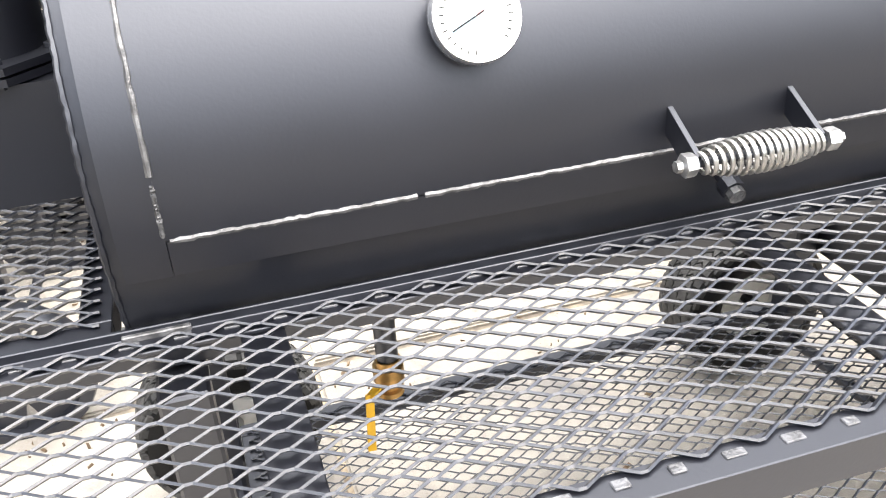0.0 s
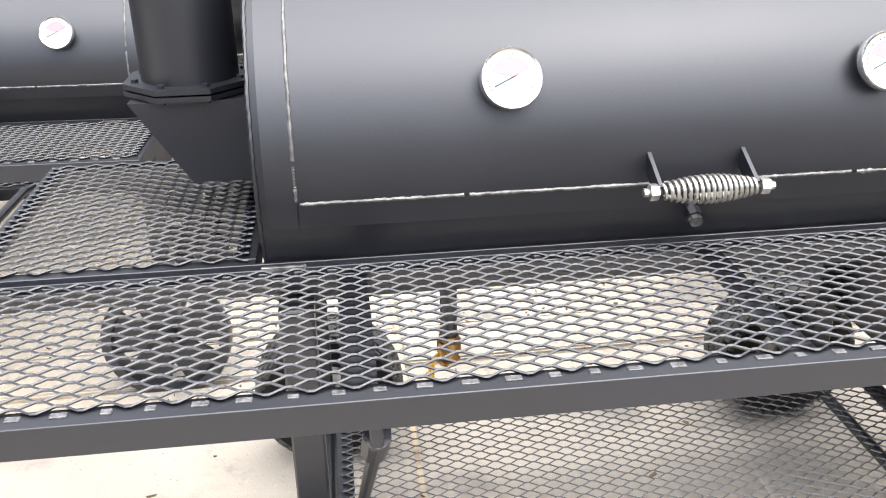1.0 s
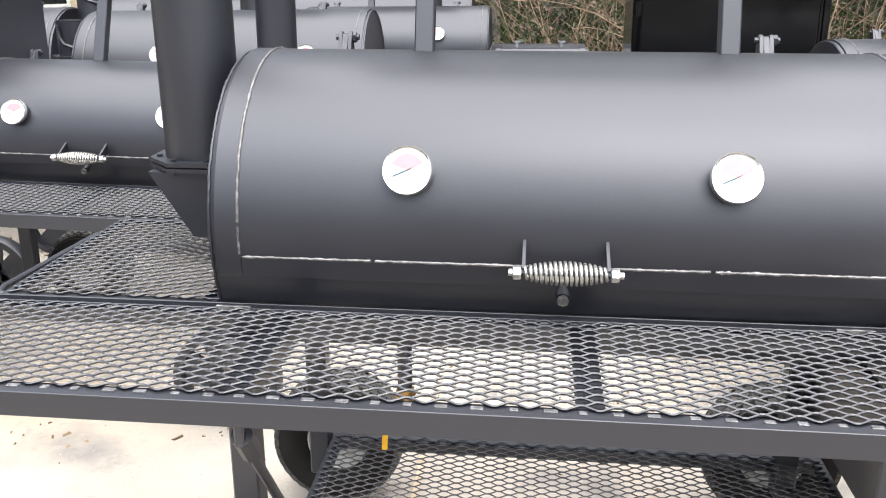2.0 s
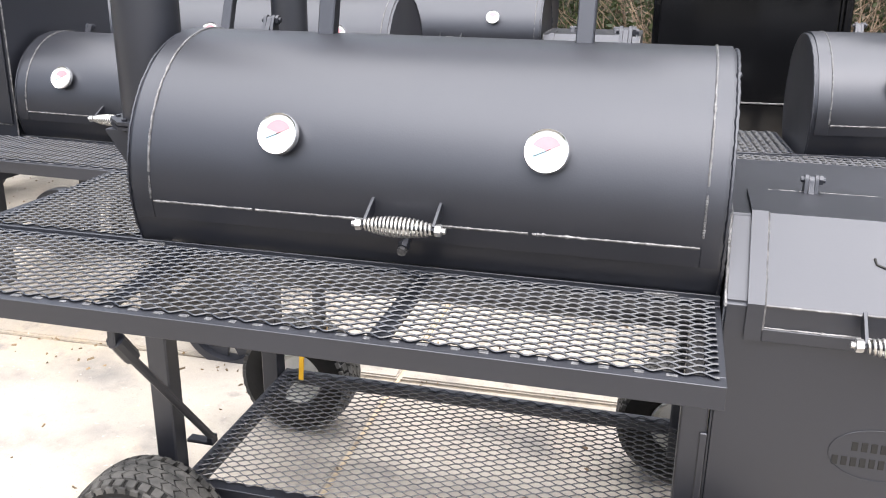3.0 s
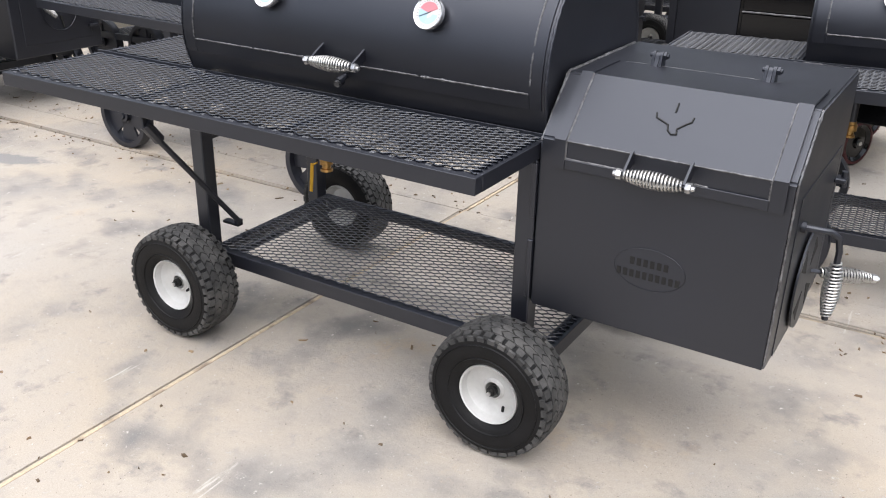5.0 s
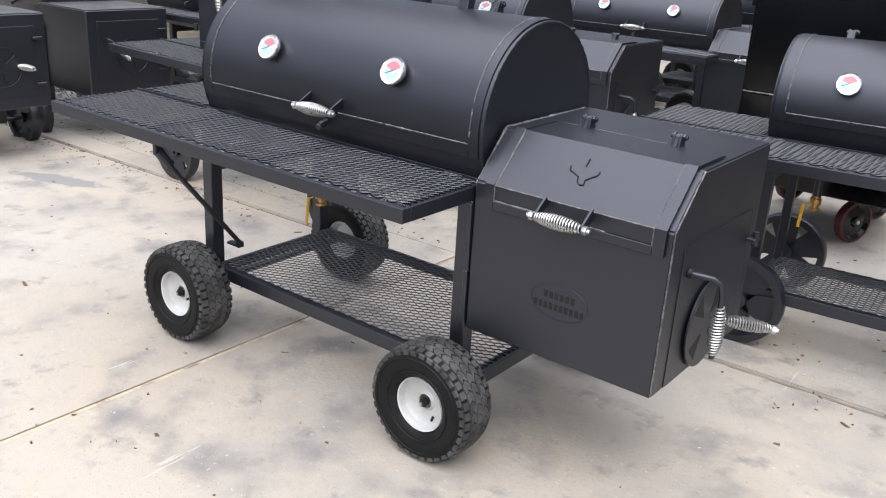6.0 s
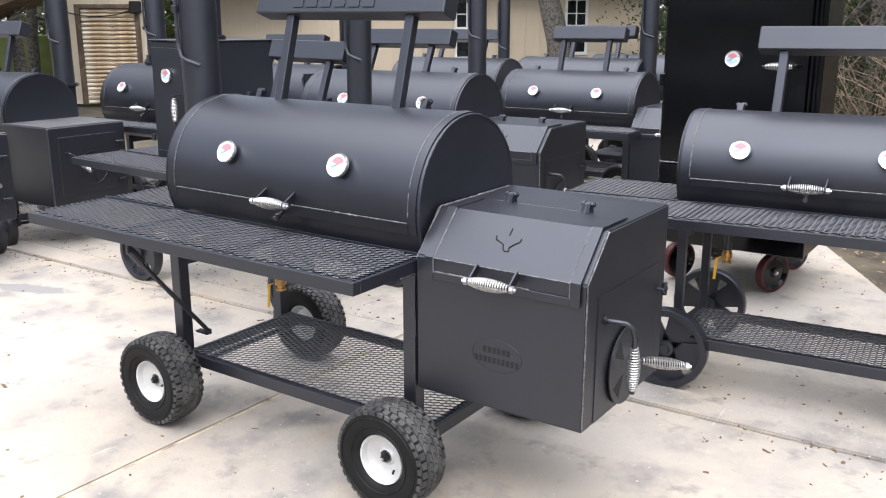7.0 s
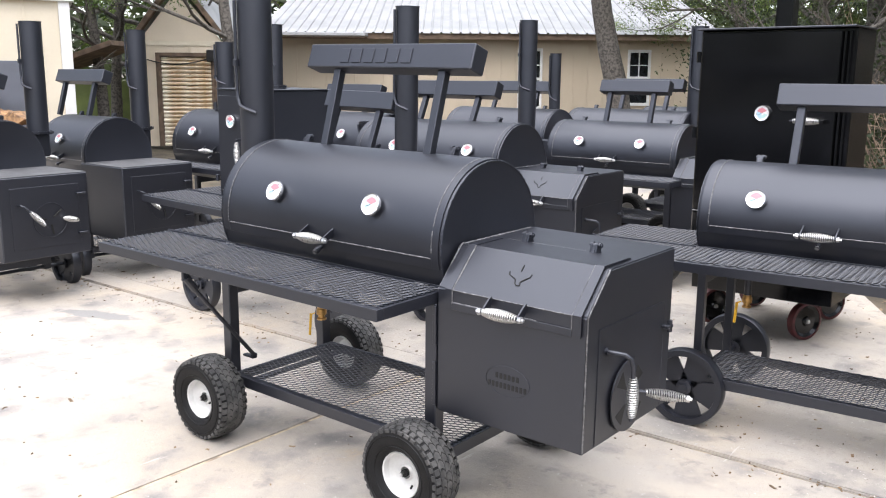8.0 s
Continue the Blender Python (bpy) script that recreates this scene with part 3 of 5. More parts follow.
def sign_board(parent, x0, x1, y, z, height, depth, zbase, ybase, posts, tilt=20.0, letters=None):
    """A boxed name board that leans back on two square posts."""
    t = radians(tilt)
    m = Matrix.Translation((0, y, z)) @ Matrix.Rotation(-t, 4, "X")
    b = part("name_board", box(bmesh.new(), x0, x1, 0, depth, 0, height, 0.0045, m), paint, parent)
    for px in posts:
        foot = Vector((px, ybase, zbase))
        head = m @ Vector((px, depth * 0.5, 0.004))
        part("board_post", square_bar(bmesh.new(), foot, head, 0.036, up=(0, -1, 0.3)), paint, parent)
    if letters:
        a, c, n, z0, z1 = letters
        step = (c - a) / n
        for k in range(n):
            part("letter_bar", box(bmesh.new(), a + step * k, a + step * (k + 0.72), -0.0045, 0.001, z0, z1, 0.001, m), paint, b)
    return b


def firebox_slant(parent, x0, x1, yc, zt, mark=True):
    """The square firebox with a sloping lid on its front top edge."""
    yf, yb, zb, zs, ys = yc - 0.316, yc + 0.276, zt - 0.576, zt - 0.129, yc - 0.189
    outline = [(yf, zb), (yf, zs), (ys, zt), (yb, zt), (yb, zb)]
    bm = prism(bmesh.new(), outline, x0, x1)
    bmesh.ops.bevel(bm, geom=[e for e in bm.edges], offset=0.005, segments=3, affect="EDGES")
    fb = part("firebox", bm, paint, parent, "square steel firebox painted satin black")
    yh = yc - 0.011
    lx0, lx1 = x0 + 0.042, x1 - 0.022

    def bent(a, c, lift0, lift1, zlow, yend):
        k = 0.38
        outer = [(yf - lift1, zlow), (yf - lift1, zs + lift1 * k), (ys - lift1 * k, zt + lift1), (yend, zt + lift1)]
        inner = [(yend, zt + lift0), (ys - lift0 * k, zt + lift0), (yf - lift0, zs + lift0 * k), (yf - lift0, zlow)]
        return prism(bmesh.new(), outer + inner, a, c)

    part("firebox_lid", bent(lx0, lx1, 0.0005, 0.0055, zs - 0.066, yh), paint, fb)
    for a, c in ((lx0 - 0.003, lx0 + 0.026), (lx1 - 0.028, lx1 + 0.003)):
        part("lid_strap", bent(a, c, 0.0050, 0.0095, zs - 0.066, yh - 0.02), paint, fb)
    part("lid_lip", boxes((lx0 + 0.027, lx1 - 0.029, yf - 0.010, yf - 0.0056, zs - 0.066, zs - 0.042), bevel=0.001), paint, fb)
    for x in (lx0 + 0.027, lx1 - 0.030):
        weld(fb, [(x, yf - 0.007, zs - 0.045), (x, yf - 0.007, zs), (x, ys - 0.003, zt + 0.0065)], 0.0028, seed=int(x * 1000))
    weld(fb, [(lx0 + 0.027, yf - 0.0065, zs - 0.041), (lx1 - 0.16, yf - 0.0065, zs - 0.041)], 0.0026, seed=5)
    weld(fb, [(lx0 + 0.027, yf - 0.006, zs + 0.001), (lx1 - 0.030, yf - 0.006, zs + 0.001)], 0.0022, seed=6)
    weld(fb, [(lx0 + 0.04, yh - 0.004, zt + 0.004), (lx1 - 0.10, yh - 0.004, zt + 0.004)], 0.0022, seed=7)
    weld(fb, [(x1 - 0.001, yf + 0.001, zb + 0.01), (x1 - 0.001, yf + 0.001, zs), (x1 - 0.001, ys, zt)], 0.0028, seed=8)
    weld(fb, [(x0 + 0.003, yf + 0.001, zs - 0.01), (x0 + 0.003, ys, zt + 0.001), (x0 + 0.003, yb - 0.03, zt + 0.001)], 0.0042, seed=9)
    for x in (x0 + 0.161, x0 + 0.432):
        part("lid_hinge", HINGE, None, fb, m=pose(x, yh, zt + 0.002))
    lid_handle(fb, x0 + 0.299, yf - 0.055, zs - 0.034, yf - 0.006, zs - 0.014)
    # emblem on the sloping lid; thin dark rods stand for its shaded cuts
    d = Vector((0, ys - yf, zt - zs)).normalized()
    nrm = Vector((0, -d.z, d.y))
    org = Vector((x0 + 0.298, (yf + ys) / 2, (zs + zt) / 2)) + nrm * 0.0065
    for line in (((0.002, 0.058), (0.002, 0.030)),
                 ((-0.046, 0.020), (-0.042, 0.006), (-0.022, -0.002), (-0.006, -0.010), (-0.002, -0.026), (0.010, -0.036), (0.024, -0.034)),
                 ((0.024, -0.034), (0.020, -0.018), (0.040, 0.000), (0.052, 0.008), (0.054, 0.022))):
        pts = [org + Vector((u * 0.85 - 0.010, 0, 0)) + d * v * 0.85 for u, v in line]
        part("emblem_cut", rod(pts, 0.0022, 6), cut_line, fb)
    if mark:
        cx, cz = x0 + 0.298, zb + 0.176
        ring = [(cx + 0.086 * math.cos(a), yf - 0.0010, cz + 0.052 * math.sin(a)) for a in (2 * math.pi * k / 40 for k in range(41))]
        part("maker_plate", rod(ring, 0.0009, 6), paint, fb)
        for z, a, c, n in ((cz + 0.014, -0.048, 0.050, 6), (cz - 0.018, -0.078, 0.080, 10)):
            for k in range(n):
                u = a + (c - a) * k / n
                part("letter_bar", boxes((cx + u, cx + u + (c - a) / n * 0.66, yf - 0.0012, yf + 0.001, z - 0.009, z + 0.010), bevel=0.0006), cut_line, fb)
    # end door with a round air damper
    xe = x1
    part("firebox_door", boxes((xe + 0.0003, xe + 0.0020, yc - 0.246, yc + 0.216, zb + 0.006, zb + 0.395), bevel=0.002), paint, fb, "steel end door")
    dy, dz = yc - 0.044, zb + 0.128
    bm = revolve(bmesh.new(), [(0.0, xe + 0.0085), (0.124, xe + 0.0085), (0.124, xe + 0.0135), (0.0, xe + 0.0135)], "X", 40)
    bmesh.ops.translate(bm, vec=(0, dy, dz), verts=bm.verts)
    dm = part("air_damper", bm, paint, fb)
    # The openings' inner shade is put in as dark wedges on the disc.
    for k in range(4):
        a0 = radians(45 + 90 * k)
        bm = bmesh.new()
        pts = [(0.035, -0.05), (0.105, -0.28), (0.105, 0.28), (0.035, 0.05)]
        tri = [bm.verts.new((xe + 0.0145, dy + r * math.cos(a0 + u), dz + r * math.sin(a0 + u))) for r, u in pts]
        low = [bm.verts.new((xe + 0.0125, dy + r * math.cos(a0 + u), dz + r * math.sin(a0 + u))) for r, u in pts]
        bm.faces.new(tri)
        for i in range(4):
            bm.faces.new((tri[i], tri[(i + 1) % 4], low[(i + 1) % 4], low[i]))
        part("air_slot", bm, cut_line, dm)
    ybar, zbar = yc - 0.201, zb + 0.316
    pts = [(xe, ybar, zbar), (xe + 0.02, ybar, zbar), (xe + 0.064, ybar + 0.016, zbar - 0.004), (xe + 0.080, ybar + 0.026, zbar - 0.018), (xe + 0.086, ybar + 0.032, zbar - 0.05), (xe + 0.086, ybar + 0.034, zbar - 0.222)]
    hd = part("door_handle", rod(pts, 0.0075, 10), paint, fb, "bent steel rod with a spring grip")
    part("spring_grip", SPRING, None, hd, m=pose(xe + 0.086, ybar + 0.034, zbar - 0.145, 0, 90, 0))
    part("pivot_washer", rod([(xe + 0.004, ybar, zbar), (xe + 0.014, ybar, zbar)], 0.013, 12), paint, hd)
    a, b = Vector((xe + 0.010, dy + 0.07, dz - 0.008)), Vector((xe + 0.150, dy + 0.165, dz - 0.030))
    kn = part("damper_knob", rod([a, a.lerp(b, 0.97)], 0.006, 8), paint, fb, "spring-grip damper handle")
    direction = (b - a).to_track_quat("X", "Z").to_matrix().to_4x4()
    part("spring_grip", SPRING, None, kn, m=Matrix.Translation(a.lerp(b, 0.55)) @ direction)
    part("grip_bolt", BOLT, None, kn, m=Matrix.Translation(b) @ direction)
    bm = boxes((xe + 0.002, xe + 0.030, yc + 0.196, yc + 0.236, zb + 0.298, zb + 0.312), bevel=0.003)
    tube(bm, [(xe + 0.022, yc + 0.222, zb + 0.285), (xe + 0.022, yc + 0.222, zb + 0.327)], 0.009, 10)
    part("door_hinge", bm, paint, fb)
    return fb


def firebox_square(parent, x0, x1, yc, zt, half=0.305, height=0.55):
    """A plain box firebox whose end carries a door, a damper disc and two spring handles."""
    zb = zt - height
    bm = boxes((x0, x1, yc - half, yc + half, zb, zt), bevel=0.007)
    fb = part("firebox", bm, paint, parent, "box-shaped steel firebox painted satin black")
    xe = x1
    part("top_plate", boxes((x0 + 0.004, x1 - 0.004, yc - half + 0.004, yc + half - 0.004, zt + 0.0005, zt + 0.004), bevel=0.001), dusty_paint, fb, "dust-greyed steel top plate")
    part("firebox_door", boxes((xe + 0.0005, xe + 0.0040, yc - half + 0.07, yc + half - 0.07, zb + 0.07, zt - 0.07), bevel=0.002), paint, fb, "steel end door")
    ring = [(xe + 0.011, yc + 0.02 + 0.115 * math.cos(a), zb + 0.25 + 0.115 * math.sin(a)) for a in (2 * math.pi * k / 36 for k in range(37))]
    part("damper_ring", rod(ring, 0.0025, 6), paint, fb)
    # Slots without depth: dark bars stand for the shade inside them.
    for k in range(3):
        a = radians(40 + 120 * k)
        part("air_slot", rod([(xe + 0.011, yc + 0.02 + r * math.cos(a), zb + 0.25 + r * math.sin(a)) for r in (0.03, 0.10)], 0.006, 6), cut_line, fb)
    yb_, zb_ = yc - half + 0.115, zb + 0.37
    pts = [(xe, yb_, zb_), (xe + 0.05, yb_, zb_), (xe + 0.062, yb_ + 0.02, zb_ - 0.01), (xe + 0.066, yb_ + 0.16, zb_ - 0.16)]
    hd = part("door_handle", rod(pts, 0.007, 8), paint, fb, "bent steel rod with a spring grip")
    d = (Vector(pts[3]) - Vector(pts[2])).to_track_quat("X", "Z").to_matrix().to_4x4()
    part("spring_grip", SPRING, None, hd, m=Matrix.Translation(Vector(pts[2]).lerp(Vector(pts[3]), 0.55)) @ d)
    kn = part("damper_knob", rod([(xe, yc + half - 0.18, zb + 0.25), (xe + 0.12, yc + half - 0.16, zb + 0.25)], 0.006, 8), paint, fb)
    part("spring_grip", SPRING, None, kn, m=pose(xe + 0.066, yc + half - 0.17, zb + 0.25, 0, 0, 10))
    for z in (zb + 0.14, zt - 0.14):
        part("door_hinge", boxes((xe + 0.002, xe + 0.03, yc + half - 0.095, yc + half - 0.035, z - 0.008, z + 0.008), bevel=0.003), paint, fb)
    return fb


def pit(label, at, L=1.215, R=0.29, zc=0.944, yc=0.024, gauges=(0.359, 0.887), handle=0.6225, stack=None, stack_side=-1, stack_r=0.076, lip=0.040, sign=None, letters=None, posts=None,
        firebox=None, fb_len=0.587, wheels="turf", shelf=None, side_shelf=True, lower=True, valve=None, coarse=False, mark=False, legs=None, tracks=(-0.432, 0.412), frame_y=(-0.294, 0.246), rack_y=None, rack_inset=0.028, rack_z=0.252, wheel_x=None, level=(0.0, 0.0, 0.0), leg_w=0.050, group="offset smoker pits in the yard"):
    """An offset barbecue pit: drum with a hinged lid, shelves, legs, wheels, stack and firebox."""
    root = thing("offset_smoker", pose(*at), label, "barbecue smoker", group)
    # drum
    bm = revolve(bmesh.new(), [(R - 0.012, 0.016), (R - 0.002, 0.012), (R, 0.015), (R, L - 0.003), (R - 0.002, L), (R - 0.012, L - 0.004)], "X", 72)
    bmesh.ops.translate(bm, vec=(0, yc, zc), verts=bm.verts)
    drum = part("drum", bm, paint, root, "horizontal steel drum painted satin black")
    lx0, lx1, a0, a1 = 0.065, L - 0.040, -20.0, 95.6
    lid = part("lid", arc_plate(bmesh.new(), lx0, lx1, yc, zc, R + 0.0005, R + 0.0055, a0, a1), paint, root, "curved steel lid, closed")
    for a, c in ((lx0 - 0.040, lx0 + 0.001), (lx1 - 0.001, lx1 + 0.030)):
        part("lid_strap", arc_plate(bmesh.new(), a, c, yc, zc, R + 0.0005, R + 0.0065, a0, a1 + 7.5), paint, lid)
    part("lid_strap", arc_plate(bmesh.new(), lx0 + 0.002, lx1 - 0.002, yc, zc, R + 0.0005, R + 0.0060, a1 + 0.2, a1 + 7.5, 6), paint, lid)
    weld(lid, arc_points(lx0, yc, zc, R + 0.0065, a0 + 4, a1 - 12), 0.0028, seed=11)
    weld(lid, arc_points(lx0, yc, zc, R + 0.0065, a1 - 10.5, a1 - 1), 0.0024, seed=12)
    weld(lid, arc_points(lx1, yc, zc, R + 0.0065, a0 + 4, a1 - 22), 0.0026, seed=13)
    weld(lid, arc_points(lx1, yc, zc, R + 0.0065, a1 - 19, a1 - 4), 0.0024, seed=14)
    y, z = yc - math.sin(radians(a1)) * (R + 0.0065), zc + math.cos(radians(a1)) * (R + 0.0065)
    cuts = (lx0, lx0 + (lx1 - lx0) * 0.21, lx0 + (lx1 - lx0) * 0.46, lx0 + (lx1 - lx0) * 0.72, lx1)
    for k in range(4):
        weld(lid, [(cuts[k] + 0.004, y, z), (cuts[k + 1] - 0.004, y, z)], 0.0029, seed=15 + k)
    weld(drum, arc_points(L - 0.001, yc, zc, R - 0.001, -120, 125, 110), 0.0042, seed=16, mat=paint)
    weld(drum, arc_points(0.013, yc, zc, R - 0.001, -60, 125, 80), 0.0034, seed=17, mat=paint)
    for x in gauges:
        a = 66.0
        rr = R + 0.026
        gauge(lid, (x, yc - math.sin(radians(a)) * rr, zc + math.cos(radians(a)) * rr), a)
    lid_handle(lid, handle, yc - (R + 0.061), zc - 0.020, yc - R, zc - 0.006)
    for x in (0.19 * L / 1.215, L * 0.817):
        part("lid_hinge", HINGE, None, lid, m=pose(x, yc + 0.055, zc + math.sqrt(R * R - 0.055 ** 2) + 0.002, -11))
    yp, zp = yc - (R + 0.002) * math.sin(radians(102)), zc + (R + 0.002) * math.cos(radians(102))
    px = handle - 0.002
    pg = part("probe_port", rod([(px, yp + 0.02, zp + 0.006), (px, yp - 0.026, zp - 0.012)], 0.0085, 10), paint, drum)
    part("port_plug", rod([(px, yp - 0.020, zp - 0.010), (px, yp - 0.034, zp - 0.015)], 0.0125, 8), paint, pg)
    part("port_tip", rod([(px, yp - 0.033, zp - 0.0147), (px, yp - 0.042, zp - 0.018)], 0.0095, 8), glint_steel, pg)
    # shelves
    zs = zc - 0.136 if R > 0.27 else zc - 0.135
    front = yc - math.sqrt(max(0.01, R * R - (zc - zs) ** 2))
    if shelf:
        s0, s1, depth = shelf
        grate_shelf(root, "front_shelf", s0, s1, front - 0.008 - depth, front - 0.008, zs, coarse=coarse, lip=lip, back=0.010, tacks=not coarse, straps=() if coarse else (L * 0.11, L * 0.54))
        for x in (0.006, L - 0.136):
            part("shelf_tab", boxes((x, x + 0.064, front - 0.018, front + 0.004, zs - 0.002, zs + 0.006), bevel=0.001), glint_steel, root)
        if side_shelf:
            grate_shelf(root, "side_shelf", s0, -0.004, front - 0.002, yc + R * 0.90, zs, coarse=coarse)
    # legs and lower rack
    wr = 0.179 if wheels == "turf" else 0.174
    ylo, yhi = yc + frame_y[0], yc + frame_y[1]
    lxa, lxb = legs or (0.052, L - 0.022)
    tops = zs - 0.042
    for x in (lxa, lxb):
        for yy in (ylo, yhi):
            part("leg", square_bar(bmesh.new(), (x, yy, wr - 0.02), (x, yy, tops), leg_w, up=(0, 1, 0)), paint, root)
        part("cross_bar", square_bar(bmesh.new(), (x, ylo + 0.026, tops - 0.036), (x, ylo + 0.166, tops - 0.036), 0.044), paint, root)
        part("saddle", boxes((x - 0.004, x + 0.004, ylo + 0.03, yhi - 0.03, zc - R - 0.06, zc - R + 0.02), bevel=0.001), paint, root)
        ax = wheel_x if wheel_x is not None and x == lxa else x + 0.012
        part("axle", rod([(ax, yc + min(-0.30, tracks[0] + 0.016), wr), (ax, yc + max(0.28, tracks[1] - 0.012), wr)], 0.013, 10), paint, root)
    if lower:
        grate_shelf(root, "lower_rack", lxa + rack_inset, lxb + 0.090, *(rack_y or (ylo - 0.030, yhi + 0.026)), rack_z, coarse=coarse, lip=0.045)
    for x, turn in ((lxa + 0.012 if wheel_x is None else wheel_x, 10), (lxb + 0.008, 47)):
        for yy, flip in ((yc + tracks[0], 1), (yc + tracks[1], -1)):
            if wheels == "turf":
                turf_wheel(root, x, yy, wr + level[0] + level[1] * x + level[2] * yy, turn * flip, flip)
            else:
                spoke_wheel(root, x, yy + 0.02 * flip, wr, turn * flip, flip)
    if valve is not None:
        drain_valve(root, valve, yc, zc - R, zc - R - 0.188)
    if stack:
        sx, sy, z0, z1 = stack
        stack_pipe(root, sx, sy, z0, z1, stack_r)
        e = stack_side
        xe = 0.0 if e < 0 else L
        w = 0.084
        bm = bmesh.new()
        far = sx + e * 0.086
        prof = [(xe, z0 - 0.140), (xe + e * 0.104, z0 - 0.140), (far, z0 - 0.010), (xe, z0 - 0.010)]
        lo = [bm.verts.new((a, sy - w, b)) for a, b in prof]
        hi = [bm.verts.new((a, sy + w, b)) for a, b in prof]
        bm.faces.new(lo)
        bm.faces.new(hi)
        for k in range(4):
            bm.faces.new((lo[k], lo[(k + 1) % 4], hi[(k + 1) % 4], hi[k]))
        part("smoke_elbow", bm, paint, root, "tapered steel smoke outlet")
    if sign:
        x0, x1, y, z, height, depth = sign
        span = x1 - x0
        sign_board(root, x0, x1, y, z, height, depth, zc + R - 0.002, yc, posts or (x0 + span * 0.145, x1 - span * 0.215), letters=letters)
    if firebox == "slant":
        firebox_slant(root, L + 0.007, L + 0.007 + fb_len, yc, zc + 0.013, mark)
    elif firebox == "square":
        firebox_square(root, L - 0.05, L - 0.05 + fb_len, yc, zc - 0.045)
    return root


# ---- ground ----
def sheet(name, pts, z, mat, thick=0.0):
    bm = bmesh.new()
    top = [bm.verts.new((x, y, z)) for x, y in pts]
    bm.faces.new(top)
    if thick:
        low = [bm.verts.new((x, y, z - thick)) for x, y in pts]
        for k in range(len(pts)):
            bm.faces.new((top[k], low[k], low[(k + 1) % len(pts)], top[(k + 1) % len(pts)]))
        bmesh.ops.bevel(bm, geom=[e for e in bm.edges if all(abs(v.co.z - z) < 1e-5 for v in e.verts)], offset=0.006, segments=2, affect="EDGES")
    return bm


def ground_sheet():
    """Bare soil with leaf litter, level to the horizon and a little rough near the slab."""
    n = 90
    lim = [-1800, -600, -200, -80] + [-40 + 80 * k / (n - 8) for k in range(n - 7)] + [80, 200, 600, 1800]
    bm = bmesh.new()
    grid = []
    for y in lim:
        row = []
        for x in lim:
            near = max(0.0, 1 - max(abs(x), abs(y)) / 60)
            row.append(bm.verts.new((x, y, -0.060 + near * 0.05 * (noise.noise(Vector((x * 0.4, y * 0.4, 0))) - 0.3))))
        grid.append(row)
    for a, b in zip(grid, grid[1:]):
        for k in range(len(a) - 1):
            bm.faces.new((a[k], a[k + 1], b[k + 1], b[k]))
    return bm


tagged(part("ground", ground_sheet(), litter), "bare brown soil covered with leaf litter", "ground", kind="structure")
pavement = thing("pavement", pose(0, 0, 0), "worn pale concrete slabs with tan joints and dark stains", "pavement", kind="structure")
GAP = 0.013
WIDE = {0.80: 0.017, 1.02: 0.011}
X_CUTS = (-14.0, -8.6, -4.2, 0.255, 5.2, 10.0)
# The unseen edge at y -3.2 is drawn in to bounce less light.
Y_CUTS = (-3.2, 0.80, 1.02, 5.6, 12.0)


def edge_clip(pts):
    """Keeps what lies on the yard's side of the slab edge, which runs slantwise behind the black cabinet."""
    px, py, nx, ny = 1.912, 3.508, 0.887, 0.462
    side = [(x - px) * nx + (y - py) * ny for x, y in pts]
    out = []
    for k in range(len(pts)):
        a, b, sa, sb = pts[k], pts[(k + 1) % len(pts)], side[k], side[(k + 1) % len(pts)]
        if sa <= 0:
            out.append(a)
        if sa * sb < 0:
            t = sa / (sa - sb)
            out.append((a[0] + (b[0] - a[0]) * t, a[1] + (b[1] - a[1]) * t))
    return out


rnd = random.Random(4)
for i in range(len(X_CUTS) - 1):
    for j in range(len(Y_CUTS) - 1):
        x0, x1, y0, y1 = X_CUTS[i] + GAP / 2, X_CUTS[i + 1] - GAP / 2, Y_CUTS[j] + WIDE.get(Y_CUTS[j], GAP) / 2, Y_CUTS[j + 1] - WIDE.get(Y_CUTS[j + 1], GAP) / 2
        if x1 < -4.0 and y0 > 1.0:
            y1 = min(y1, 2.3)
        if y1 <= y0:
            continue
        pts = edge_clip([(x0, y0), (x1, y0), (x1, y1), (x0, y1)])
        if len(pts) > 2:
            part("concrete_slab", sheet("concrete_slab", pts, 0.0 if j < 1 else (0.006 if j == 1 else rnd.uniform(-0.004, 0.0)), concrete, 0.05), concrete, pavement)
dark_joint = material("dark_joint_grit", (0.17, 0.145, 0.115), 0.95, vary=0.4, scale=10, second=(0.36, 0.30, 0.22), spread=(0.48, 0.62), bump=0.5)
joint_dirt = material("tan_joint_dirt", (0.50, 0.41, 0.29), 0.95, vary=0.3, scale=12, second=(0.24, 0.19, 0.14), spread=(0.50, 0.66), bump=0.5)
bm = bmesh.new()
for x in X_CUTS[1:-1]:
    box(bm, x - GAP / 2, x + GAP / 2, -3.2, -2.85 if x > 3 else (2.2 if x < -4 else 6.2), -0.045, -0.003, 0)
part("joint_filler", bm, joint_dirt, pavement, "tan dirt packed into the slab joints")
bm = bmesh.new()
for y in Y_CUTS[1:-1]:
    box(bm, -14 if y < 3 else -4.2, 3.0 - max(0, (y - 0.8) * 0.55), y - WIDE.get(y, GAP) / 2, y + WIDE.get(y, GAP) / 2, -0.045, -0.007, 0)
part("joint_filler", bm, dark_joint, pavement, "dark grit in the crack between slabs")


